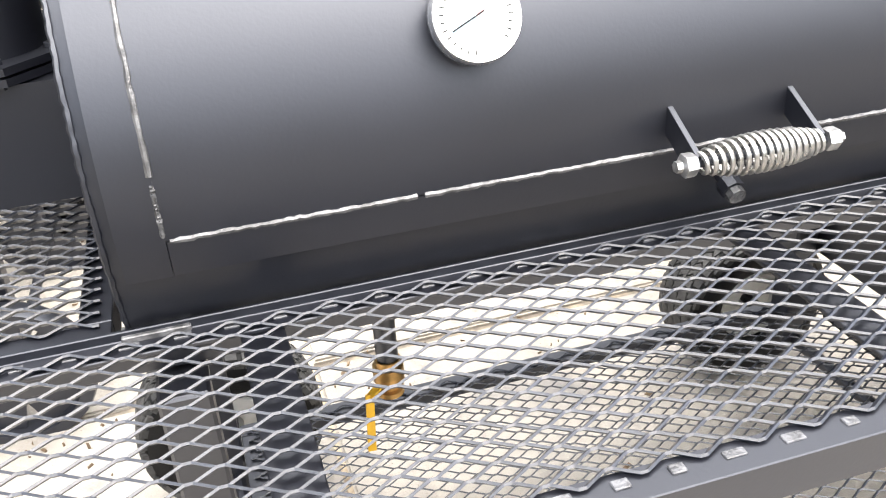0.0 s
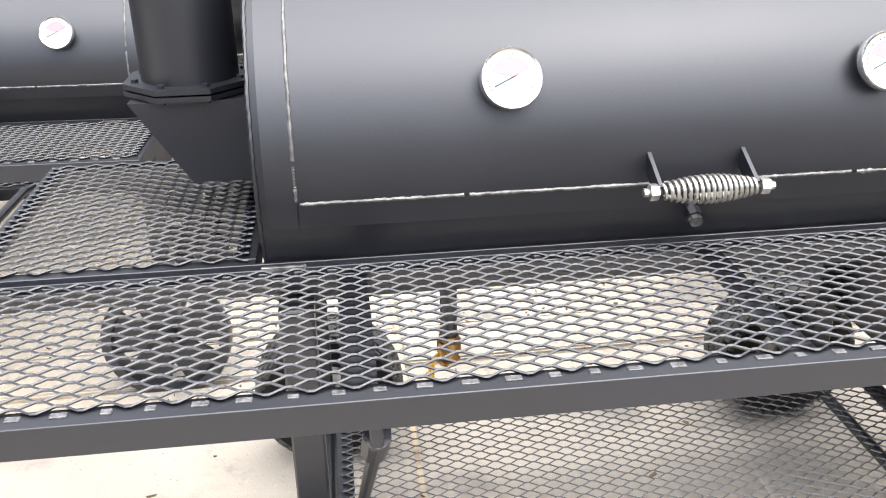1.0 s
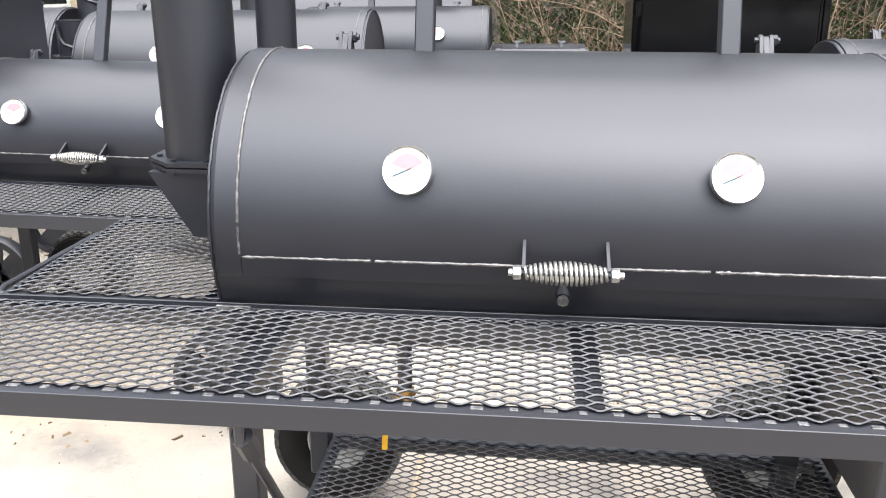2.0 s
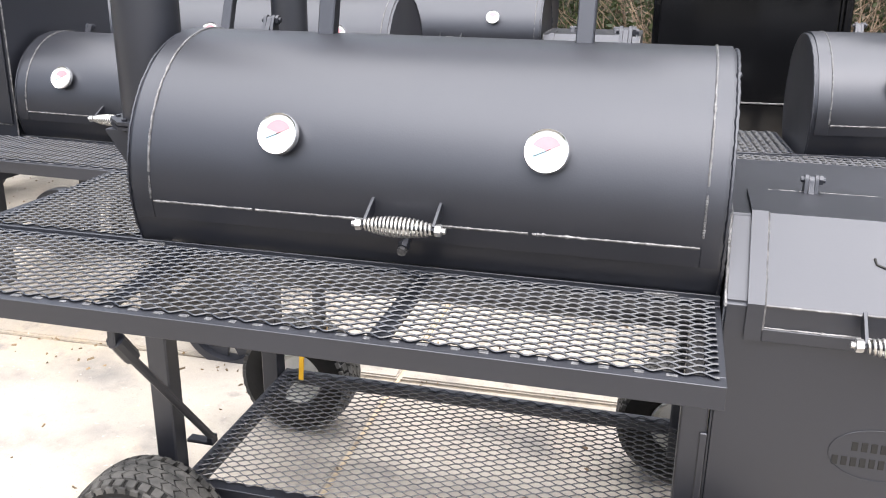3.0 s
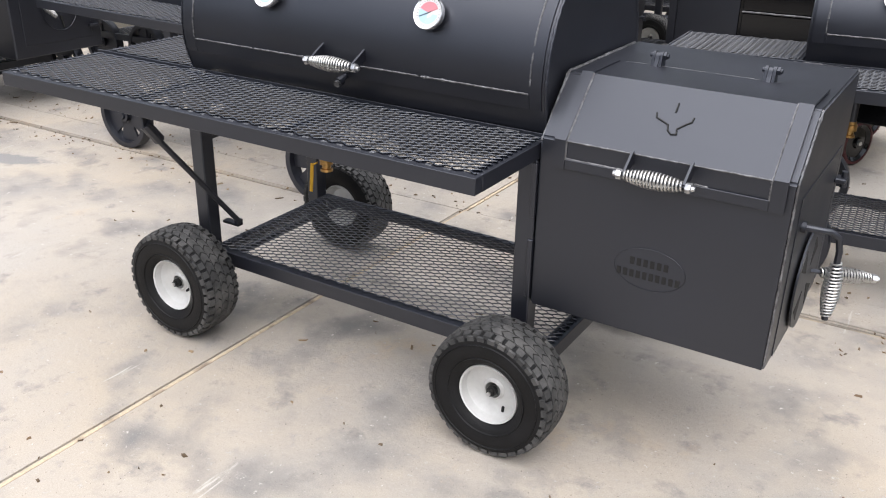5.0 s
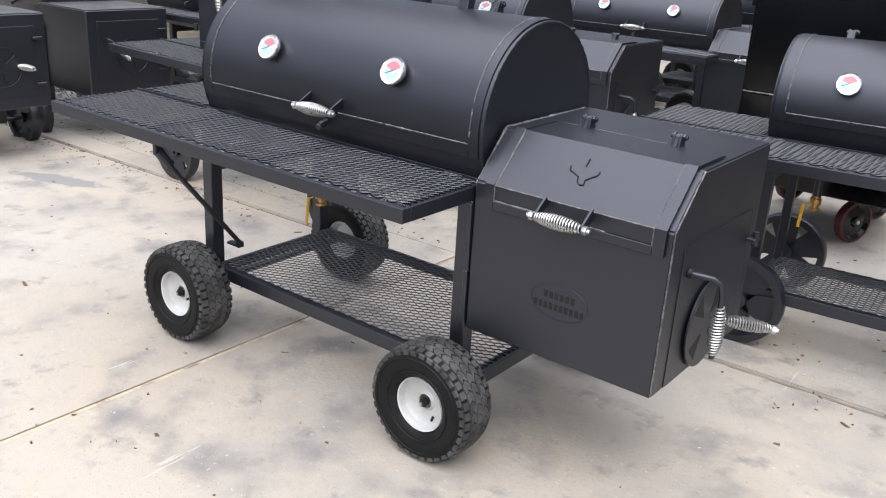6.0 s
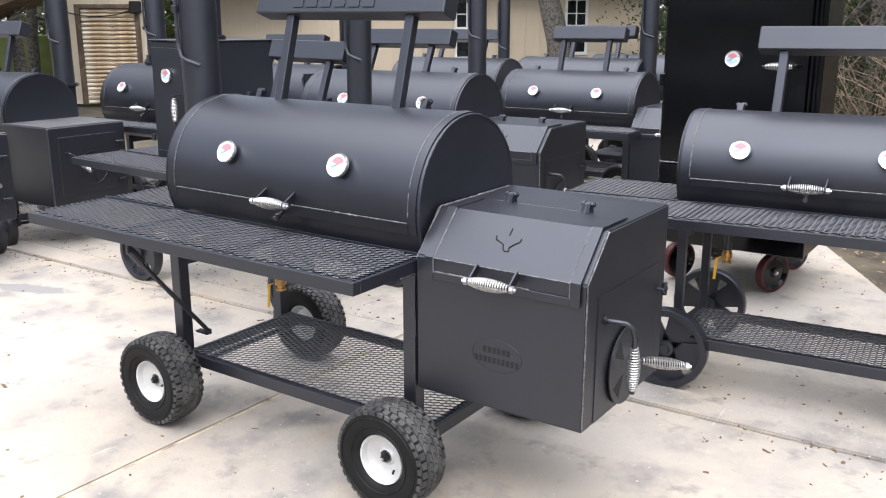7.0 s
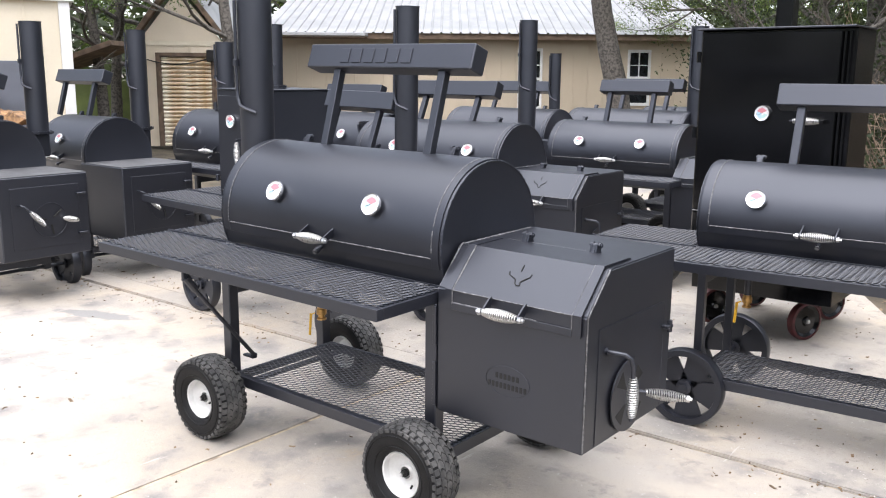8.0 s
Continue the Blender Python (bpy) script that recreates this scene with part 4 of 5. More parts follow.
def debris():
    """Twigs, bark chips and dead leaves strewn over the slab."""
    rnd = random.Random(8)
    verts, faces = [], []
    for k in range(2300):
        x, y = rnd.uniform(-4.5, 4.2), rnd.uniform(-1.6, 4.0)
        if k >= 1500:
            y = rnd.gauss(0.88, 0.16)
        if (x - 1.912) * 0.887 + (y - 3.508) * 0.462 > -0.05:
            continue
        if rnd.random() < 0.68 and y < 0.6:
            continue
        a, s = rnd.uniform(0, 6.28), rnd.uniform(0.0012, 0.0040) * (1 if rnd.random() < 0.95 else 2.2)
        ln = s * rnd.uniform(1, 3.5)
        c, q = math.cos(a), math.sin(a)
        first = len(verts)
        for u, v, z in ((-ln, -s, 0.001), (ln, -s * 0.5, 0.002), (ln * 0.8, s, 0.006), (-ln * 0.7, s * 0.8, 0.004)):
            verts.append((x + u * c - v * q, y + u * q + v * c, z))
        verts += [(p[0], p[1], 0.0) for p in verts[first:first + 4]]
        faces.append((first, first + 1, first + 2, first + 3))
        for i in range(4):
            faces.append((first + i, first + (i + 1) % 4, first + 4 + (i + 1) % 4, first + 4 + i))
    me = bpy.data.meshes.new("yard_debris")
    me.from_pydata(verts, [], faces)
    me.materials.append(leaf_brown)
    me.update()
    return me


tagged(part("yard_debris", debris(), None), "scattered twigs, bark chips and dead leaves on concrete", "debris", kind="stuff")


def litter_leaves():
    rnd = random.Random(9)
    verts, faces = [], []
    for k in range(9000):
        x, y = rnd.uniform(0.5, 7.0), rnd.uniform(-1, 8.5)
        if (x - 1.912) * 0.887 + (y - 3.508) * 0.462 < 0.03:
            continue
        a, b, s = rnd.uniform(0, 6.28), rnd.uniform(-0.7, 0.7), rnd.uniform(0.012, 0.03)
        c, q = math.cos(a), math.sin(a)
        first = len(verts)
        z = -0.055 + rnd.uniform(0, 0.03)
        for u, v in ((-s, 0), (0, -s * 0.45), (s, 0), (0, s * 0.45)):
            verts.append((x + u * c - v * q, y + u * q + v * c, z + u * b * 0.5))
        faces.append((first, first + 1, first + 2, first + 3))
    me = bpy.data.meshes.new("leaf_litter")
    me.from_pydata(verts, [], faces)
    me.materials.append(leaf_brown)
    me.update()
    return me


tagged(part("leaf_litter", litter_leaves(), None), "dead brown oak leaves lying on bare soil", "leaf litter", kind="stuff")


# ---- the pit in front ----
main_pit = pit("satin-black offset smoker with turf tyres, grate shelves and name board", (-0.011, 0.011, 0.007, 0.47, 0.62, -0.27), stack=(-0.100, 0.034, 1.018, 1.855),
               sign=(0.190, 1.070, 0.072, 1.557, 0.101, 0.085), letters=(0.385, 0.790, 6, 0.020, 0.080), firebox="slant", shelf=(-0.422, 1.218, 0.352), valve=0.306, mark=True, level=(-0.0074, 0.0109, -0.0082), posts=(0.353, 0.915))
bm = bmesh.new()
tube(bm, [(0.150, -0.552, 0.722), (0.120, -0.205, 0.318)], 0.009, 10)
brace = part("shelf_brace", bm, paint, main_pit, "steel rod that props the front shelf")
part("brace_clevis", boxes((0.141, 0.157, -0.572, -0.548, 0.722, 0.768), bevel=0.003), paint, brace)
part("brace_nut", rod([(0.146, -0.512, 0.680), (0.150, -0.560, 0.738)], 0.017, 10), paint, brace)
part("brace_foot", boxes((0.060, 0.128, -0.222, -0.196, 0.306, 0.316), (0.112, 0.128, -0.222, -0.196, 0.306, 0.328), bevel=0.002), paint, brace)
bm = rod([(-0.418, 0.268, 0.772), (-0.452, 0.262, 0.778), (-0.464, 0.235, 0.780), (-0.460, -0.150, 0.792), (-0.452, -0.176, 0.790), (-0.418, -0.182, 0.786)], 0.008, 10)
part("tool_rail", bm, paint, main_pit, "bent steel rod for hanging tools")
part("door_stop", boxes((1.206, 1.220, -0.300, -0.280, 0.40, 0.56), (1.206, 1.220, -0.300, -0.280, 0.62, 0.76), bevel=0.002), paint, main_pit)

# ---- pits behind and beside it ----
pit("satin-black offset smoker on black steel wheels beside the cabinet smoker", (1.505, 1.354, 0, 0, 0, 4.0), L=1.20, R=0.239, zc=0.914, gauges=(0.262, 0.806), handle=0.53, stack=None,
    sign=(0.240, 1.22, 0.062, 1.412, 0.100, 0.085), posts=(0.345, 0.985), firebox="slant", shelf=(-0.500, 1.224, 0.350), valve=0.190, wheels="spoke", wheel_x=0.042, tracks=(-0.365, 0.402), frame_y=(-0.215, 0.225), rack_y=(-0.318, 0.122), rack_z=0.234, legs=(0.048, 1.14), rack_inset=0.030, leg_w=0.036)
pit("satin-black offset smoker with turf tyres and a short name board", (-0.845, 3.895, 0.0), L=1.14, R=0.257, zc=0.912, gauges=(0.316, 0.844), handle=0.58, stack=(-0.333, -0.02, 1.005, 1.99), sign=(0.32, 0.92, 0.05, 1.412, 0.10, 0.085),
    firebox="slant", shelf=(-0.3, 1.224, 0.30), coarse=True)
pit("long satin-black offset smoker with a slanted firebox lid", (-1.405, 2.227, -0.012), L=1.270, gauges=(0.41, 1.035), handle=0.72, stack=(-0.105, 0.03, 1.035, 1.2),
    sign=(0.29, 1.01, 0.06, 1.41, 0.105, 0.085), firebox="slant", shelf=None, side_shelf=False, wheels="turf", coarse=True)
small = pit("small satin-black smoker with an upright cooking cabinet", (-1.327, 1.221, -0.006, 0, 1.0, -1.5), L=0.955, R=0.245, zc=0.870, gauges=(0.236, 0.752), handle=0.468,
            stack=(1.015, 0.08, 0.97, 1.93), stack_side=1, sign=(0.33, 0.90, 0.07, 1.355, 0.105, 0.085), shelf=(-0.775, 0.985, 0.350), side_shelf=False, wheels="spoke", legs=(-0.10, 0.94), lower=False, stack_r=0.066, lip=0.042, wheel_x=-0.36)
grate_shelf(small, "side_shelf", -0.775, -0.375, -0.190, 0.26, 0.735)
bm = boxes((-0.372, -0.008, -0.205, 0.430, 0.700, 1.432), bevel=0.004)
cab = part("upright_cabinet", bm, paint, small, "upright steel cooking cabinet painted satin black")
part("cabinet_door", boxes((-0.360, -0.022, -0.214, -0.206, 0.790, 1.395), bevel=0.002), paint, cab)
part("cabinet_top", boxes((-0.380, 0.0, -0.216, 0.438, 1.432, 1.440), bevel=0.002), paint, cab)
weld(cab, [(-0.356, -0.208, 0.786), (-0.026, -0.208, 0.786)], 0.003, seed=31)
weld(cab, [(-0.006, -0.206, 0.71), (-0.006, -0.206, 1.42)], 0.003, seed=32)
gauge(cab, (-0.215, -0.226, 1.236), 90)
h = part("cabinet_handle", SPRING, None, cab, "bright coiled-spring handle", pose(-0.115, -0.262, 1.045, 0, 90, 0))
part("grip_rod", GRIP_ROD, None, h)
for z in (-0.082, 0.082):
    part("bracket", boxes((z - 0.004, z + 0.004, -0.008, 0.052, -0.008, 0.008), bevel=0.001), paint, h)
for z in (0.86, 1.33):
    part("door_hinge", rod([(-0.385, -0.216, z - 0.02), (-0.385, -0.216, z + 0.02)], 0.012, 10), paint, cab)
stack_pipe(cab, -0.19, 0.12, 1.45, 1.85, 0.05)

for dx, dy, dz, gx, name in ((-3.865, 0.29, -0.035, None, "satin-black offset smoker with a box firebox at the row's end"),
                             (-4.05, 1.268, -0.050, 0.62, "satin-black offset smoker with a box firebox and name board")):
    p = pit(name, (dx, dy, dz), L=0.72 + (0.02 if gx else 0), gauges=(0.365 if gx else 0.30,), handle=0.36, stack=None, firebox="square", fb_len=0.57, wheels="spoke",
            sign=(-0.24, 0.48, 0.06, 1.512, 0.105, 0.085) if gx else (-0.25, 0.56, 0.06, 1.47, 0.105, 0.085), shelf=None, side_shelf=False, lower=True, coarse=True)
    stack_pipe(p, 0.44, 0.42, 1.125, 1.93)
    part("smoke_elbow", boxes((0.385, 0.495, 0.20, 0.48, 0.95, 1.118), bevel=0.01), paint, p)

parked = pit("satin-black offset smoker parked behind the upright cabinet", (-3.47, 2.15, -0.01), L=1.1, gauges=(0.30, 0.80), handle=0.55, shelf=(-0.1, 1.1, 0.26), side_shelf=False, wheels="spoke", coarse=True,
              stack=None, legs=(-0.03, 0.44), tracks=(-0.045, 0.500), frame_y=(-0.02, 0.45), leg_w=0.042)
stack_pipe(parked, 0.36, 0.05, 1.245, 1.80)
pit("satin-black offset smoker in the third row", (-3.023, 2.916, -0.022), L=1.16, gauges=(0.30, 0.82), handle=0.58, wheels="spoke", stack=(1.26, 0.05, 1.035, 1.62), stack_side=1, shelf=(-0.1, 1.1, 0.26), side_shelf=False, coarse=True,
    sign=(0.3, 0.95, 0.06, 1.38, 0.10, 0.08))
pit("satin-black offset smoker in the fourth row", (-2.40, 4.50, -0.01), L=1.17, gauges=(0.30, 0.62), handle=0.58, wheels="spoke", stack=(1.05, 0.10, 1.035, 1.745), stack_side=1, stack_r=0.052, shelf=(-0.1, 1.1, 0.26), side_shelf=False, coarse=True,
    sign=(0.3, 1.02, 0.06, 1.40, 0.10, 0.08))
pit("satin-black offset smoker in the back row", (-1.42, 5.10, -0.01), stack=(1.225, 0.03, 1.035, 1.98), stack_side=1, wheels="turf", shelf=(-0.1, 1.2, 0.26), side_shelf=False, coarse=True,
    sign=(0.38, 1.08, 0.06, 1.43, 0.10, 0.08))

pit("satin-black offset smoker on turf tyres at the back of the yard", (-1.17, 6.15, -0.01), wheels="turf", shelf=(-0.1, 1.2, 0.26), side_shelf=False, coarse=True)


def cabinet_smoker():
    """The tall gloss-black rotisserie cabinet on red-treaded casters."""
    root = thing("cabinet_smoker", pose(0.990, 2.300, 0), "tall gloss-black cabinet smoker on red-treaded casters", "barbecue smoker")
    body = part("cabinet_body", boxes((0.0, 0.832, 0.062, 0.430, 0.395, 1.786), bevel=0.006), gloss, root)
    for z0, z1 in ((0.778, 1.769), (0.420, 0.766)):
        part("cabinet_door", boxes((0.030, 0.768, 0.004, 0.060, z0, z1), bevel=0.004), gloss, root, "gloss-black steel door, closed")
    weld(root, [(0.03, 0.004, 0.772), (0.765, 0.004, 0.772)], 0.0045, 41)
    part("door_jamb", boxes((0.774, 0.787, 0.026, 0.060, 0.42, 1.769), bevel=0.003), gloss, root)
    part("door_jamb", boxes((0.795, 0.808, 0.040, 0.060, 0.42, 1.769), bevel=0.003), gloss, root)
    part("top_rim", boxes((-0.004, 0.836, 0.0, 0.434, 1.786, 1.796), bevel=0.003), paint, root)
    gauge(root, (0.398, -0.012, 1.340), 90)
    h = part("door_handle", SPRING, None, root, "bright coiled-spring handle", pose(0.640, -0.045, 1.306))
    part("grip_rod", GRIP_ROD, None, h)
    part("bracket", boxes((0.070, 0.090, -0.010, 0.050, -0.010, 0.010), bevel=0.002), gloss, h)
    for z in (0.60, 1.22, 1.64):
        part("door_hinge", rod([(0.018, -0.004, z - 0.03), (0.018, -0.004, z + 0.03)], 0.013, 10), gloss, root)
    bm = boxes((0.325, 0.420, 0.30, 0.395, 1.796, 1.965), bevel=0.004)
    part("exhaust_pipe", bm, gloss, root)
    part("drip_pan", boxes((0.02, 0.818, 0.08, 1.08, 0.300, 0.394), bevel=0.004), gloss, root)
    for x, y in ((0.590, 0.42), (0.575, 0.99), (0.03, 0.42), (0.08, 1.02)):
        fork = part("caster", boxes((x - 0.06, x + 0.06, y - 0.05, y + 0.05, 0.284, 0.299), (x - 0.034, x - 0.028, y - 0.02, y + 0.03, 0.225, 0.286), (x + 0.028, x + 0.034, y - 0.02, y + 0.03, 0.225, 0.286), bevel=0.002), paint, root, m=None)
        turn = pose(x, y, 0.116, 0, 0, 62)
        wm = revolve(bmesh.new(), [(0.098, -0.026), (0.112, -0.022), (0.116, 0.0), (0.112, 0.022), (0.098, 0.026), (0.092, 0.0)], n=32, close=True)
        part("caster_tread", wm, red_rubber, fork, "dark red urethane tread", turn)
        wm = revolve(bmesh.new(), [(0.0, -0.026), (0.024, -0.026), (0.03, -0.014), (0.078, -0.010), (0.096, -0.022), (0.096, 0.022), (0.078, 0.010), (0.03, 0.014), (0.0, 0.026)], n=24)
        part("caster_core", wm, gloss, fork, m=turn)
        part("axle_bolt", revolve(bmesh.new(), [(0.0, -0.036), (0.012, -0.036), (0.014, -0.026), (0.0, -0.024)], n=10), bolt_steel, fork, m=turn)
    return root


cabinet_smoker()


# ---- buildings ----
HOUSE = Matrix.Translation((3.07, -2.60, 0)) @ Matrix(((0.7841, -0.6206, 0, 0), (0.6206, 0.7841, 0, 0), (0, 0, 1, 0), (0, 0, 0, 1)))


def ribbed_panel(w, h, mat, t=0.03):
    """One sheet of wall cladding with a raised rib along its edge; the front faces -y."""
    return finish(boxes((0.0, w, 0.0, t, 0.0, h), (-0.012, 0.022, -0.016, 0.0, 0.0, h), bevel=0.003), "siding_panel", mat)


def clad_wall(parent, u0, u1, d, z0, z1, mat, step=0.36, skip=()):
    n = max(1, round((u1 - u0) / step))
    w = (u1 - u0) / n
    me = ribbed_panel(w - 0.002, z1 - z0, mat)
    for k in range(n):
        a = u0 + w * k
        cuts = [(s0, s1, q0, q1) for s0, s1, q0, q1 in skip if a + w > s0 + 0.02 and a < s1 - 0.02]
        if cuts:
            s0, s1, q0, q1 = cuts[0]
            for lo, hi in ((z0, q0), (q1, z1)):
                if hi - lo > 0.02:
                    part("siding_panel", ribbed_panel(w - 0.002, hi - lo, mat), None, parent, m=pose(a, d, lo))
            for lo, hi in ((a, s0), (s1, a + w)):
                if hi - lo > 0.02:
                    part("siding_panel", boxes((lo, hi, d, d + 0.03, q0, q1), bevel=0.002), mat, parent)
        else:
            part("siding_panel", me, None, parent, m=pose(a, d, z0))


def window(parent, u0, u1, d, z0, z1):
    f = part("window", boxes((u0 - 0.06, u1 + 0.06, d - 0.03, d + 0.03, z1, z1 + 0.07), (u0 - 0.06, u1 + 0.06, d - 0.04, d + 0.03, z0 - 0.07, z0),
                             (u0 - 0.06, u0, d - 0.03, d + 0.03, z0, z1), (u1, u1 + 0.06, d - 0.03, d + 0.03, z0, z1), bevel=0.004), trim_white, parent, "white-trimmed sash window with dark panes")
    zm = (z0 + z1) / 2
    part("meeting_rail", boxes((u0, u1, d - 0.012, d + 0.02, zm - 0.035, zm + 0.035), bevel=0.003), trim_white, f)
    um = (u0 + u1) / 2
    part("muntin", boxes((um - 0.015, um + 0.015, d - 0.008, d + 0.01, zm + 0.035, z1), (u0, um - 0.015, d - 0.008, d + 0.01, (zm + z1) / 2 - 0.012, (zm + z1) / 2 + 0.012), (um + 0.015, u1, d - 0.008, d + 0.01, (zm + z1) / 2 - 0.012, (zm + z1) / 2 + 0.012), bevel=0.002), trim_white, f)
    for a, b in ((z0, zm - 0.035), (zm + 0.035, z1)):
        part("pane", boxes((u0, u1, d + 0.012, d + 0.018, a, b), bevel=0), window_glass, f)
    part("room_lining", boxes((u0 - 0.02, u1 + 0.02, d + 0.05, d + 0.06, z0 - 0.02, z1 + 0.02), bevel=0), old_wood, f)


def roof_sheet(w, run, rise, ribs=4):
    """A corrugated sheet that climbs by rise over run; trapezoid ribs run up the slope."""
    bm = bmesh.new()
    prof = []
    step = w / ribs
    for k in range(ribs):
        a = k * step
        prof += [(a, 0.0), (a + step * 0.70, 0.0), (a + step * 0.78, 0.028), (a + step * 0.92, 0.028)]
    prof.append((w, 0.0))
    ln = math.hypot(run, rise)
    nrm = (-rise / ln, run / ln)
    rows = [[bm.verts.new((u, t * run + h * nrm[0], t * rise + h * nrm[1])) for u, h in prof] for t in (0.0, 1.0)]
    low = [[bm.verts.new((u, t * run + (h - 0.006) * nrm[0], t * rise + (h - 0.006) * nrm[1])) for u, h in prof] for t in (0.0, 1.0)]
    for k in range(len(prof) - 1):
        bm.faces.new((rows[0][k], rows[0][k + 1], rows[1][k + 1], rows[1][k]))
        bm.faces.new((low[0][k], low[1][k], low[1][k + 1], low[0][k + 1]))
        bm.faces.new((rows[0][k], low[0][k], low[0][k + 1], rows[0][k + 1]))
    return finish(bm, "roof_sheet", roof_metal, 0.3)


def workshop():
    root = thing("workshop_building", HOUSE, "tan metal-sided workshop with a pale corrugated roof and roll-up door", "building", kind="structure")
    D, eave = 22.0, 2.53
    k = D / 20
    wins = [(1.60 * k, 2.03 * k, 0.80, 2.12), (4.02 * k, 4.42 * k, 0.90, 2.10)]
    wall = part("wall", boxes((-4.6, 6.6, D + 0.08, D + 0.20, 0, eave), bevel=0), siding, root)
    clad_wall(wall, -4.4, 6.6, D, 0.0, eave, siding, 0.36, wins)
    for u0, u1, z0, z1 in wins:
        window(root, u0, u1, D, z0, z1)
    me = roof_sheet(0.92, 5.6, 1.44)
    for i in range(12):
        part("roof_sheet", me, None, root, m=pose(-4.5 + 0.92 * i, D - 0.45, eave - 0.02))
    part("ridge_cap", boxes((-4.6, 6.9, D + 5.0, D + 5.3, eave + 1.44, eave + 1.51), bevel=0.02), roof_metal, root)
    part("fascia", boxes((-4.5, 6.8, D - 0.40, D - 0.36, eave - 0.16, eave - 0.03), bevel=0.004), old_wood, root)
    part("soffit", boxes((-4.5, 6.8, D - 0.36, D - 0.001, eave - 0.05, eave - 0.03), bevel=0), old_wood, root)
    part("porch_roof", boxes((-4.6, -1.9, D - 1.1, D - 0.46, eave - 0.12, eave - 0.04), bevel=0.01), roof_metal, root)
    # wing with the roll-up door
    W = 19.0
    k = W / 17
    u0, u1, peak = -6.50, -4.72, 3.50
    d0, d1, dz = -5.41 * k, -4.46 * k, 1.88
    gable = part("gable_wall", boxes((u0, u1, W + 0.32, W + 0.40, 0.0, 2.2), bevel=0), gable_cream, root)
    clad_wall(gable, u0, u1, W, 0.0, 2.16, gable_cream, 0.325, [(d0 - 0.06, d1 + 0.06, 0.0, dz + 0.08)])
    um = (u0 + u1) / 2
    bm = bmesh.new()
    tri = [(u0, 2.16), (u1, 2.16), (um, peak - 0.25)]
    a = [bm.verts.new((x, W, z)) for x, z in tri]
    b = [bm.verts.new((x, W + 0.06, z)) for x, z in tri]
    bm.faces.new(a)
    bm.faces.new(b)
    for i in range(3):
        bm.faces.new((a[i], a[(i + 1) % 3], b[(i + 1) % 3], b[i]))
    part("gable_panel", bm, gable_cream, gable)
    part("gable_trim", boxes((u0, u1, W - 0.02, W - 0.001, 2.10, 2.20), bevel=0.004), cream, gable)
    for s, ue in ((-1, u0 - 0.25), (1, u1 + 0.25)):
        part("rake_board", square_bar(bmesh.new(), (um, W - 0.05, peak), (ue, W - 0.05, 2.02), 0.10, 0.16, up=(0, -1, 0)), old_wood, root)
        bm = bmesh.new()
        vs = [bm.verts.new(p) for p in ((um, W - 0.12, peak + 0.10), (ue, W - 0.12, 2.06), (ue, W + 6, 2.06), (um, W + 6, peak + 0.10))]
        vt = [bm.verts.new((v.co.x, v.co.y, v.co.z + 0.03)) for v in vs]
        bm.faces.new(vs)
        bm.faces.new(vt)
        for i in range(4):
            bm.faces.new((vs[i], vs[(i + 1) % 4], vt[(i + 1) % 4], vt[i]))
        part("wing_roof", bm, roof_metal, root)
    door = part("roll_up_door", boxes((d0 - 0.10, d0, W - 0.03, W + 0.10, 0, dz + 0.08), (d1, d1 + 0.07, W - 0.03, W + 0.10, 0, dz + 0.08), (d0, d1, W - 0.03, W + 0.10, dz, dz + 0.08), bevel=0.006), old_wood, root, "weathered roll-up door with stained slats")
    n = 22
    h = dz / n
    bm = bmesh.new()
    prof = [(W + 0.085, 0.0), (W + 0.030, h * 0.16), (W + 0.018, h * 0.50), (W + 0.035, h * 0.78), (W + 0.085, h * 0.97), (W + 0.10, h * 0.97), (W + 0.10, 0.0)]
    prism(bm, prof, d0, d1)
    slat = finish(bm, "slat", door_slat, 0.5)
    for i in range(n):
        part("slat", slat, None, door, m=pose(0, 0, h * i))
    part("door_motor", boxes((d1 - 0.06, d1 + 0.16, W - 0.14, W - 0.02, dz - 0.10, dz + 0.14), bevel=0.02), cut_line, root)
    pts = [(d0 - 0.4 + (d1 - d0 + 0.4) * t, W - 0.05, 1.86 - 0.55 * t * (1 - t)) for t in (k / 14 for k in range(15))]
    part("cable", rod(pts, 0.012, 6), cut_line, root)
    part("down_pipe", rod([(d1 + 0.10, W - 0.06, 1.82), (d1 + 0.10, W - 0.06, 0.3)], 0.018, 8), old_wood, root)
    # lean-to beside the wing
    part("lean_to_roof", square_bar(bmesh.new(), (u0 - 1.65, W - 1.0, 1.50), (u0 + 0.10, W - 1.0, 2.10), 1.6, 0.10), old_wood, root, "weathered board lean-to roof")
    part("lean_to_post", boxes((u0 - 1.30, u0 - 1.18, W - 1.1, W - 0.98, 0, 1.56), bevel=0.01), old_wood, root)
    # low green wall past the lean-to
    part("green_wall", boxes((-10.4, -6.9, 21.0, 21.15, 0, 1.36), bevel=0.02), green_wall, root, "low wall painted olive green")
    return root


workshop()


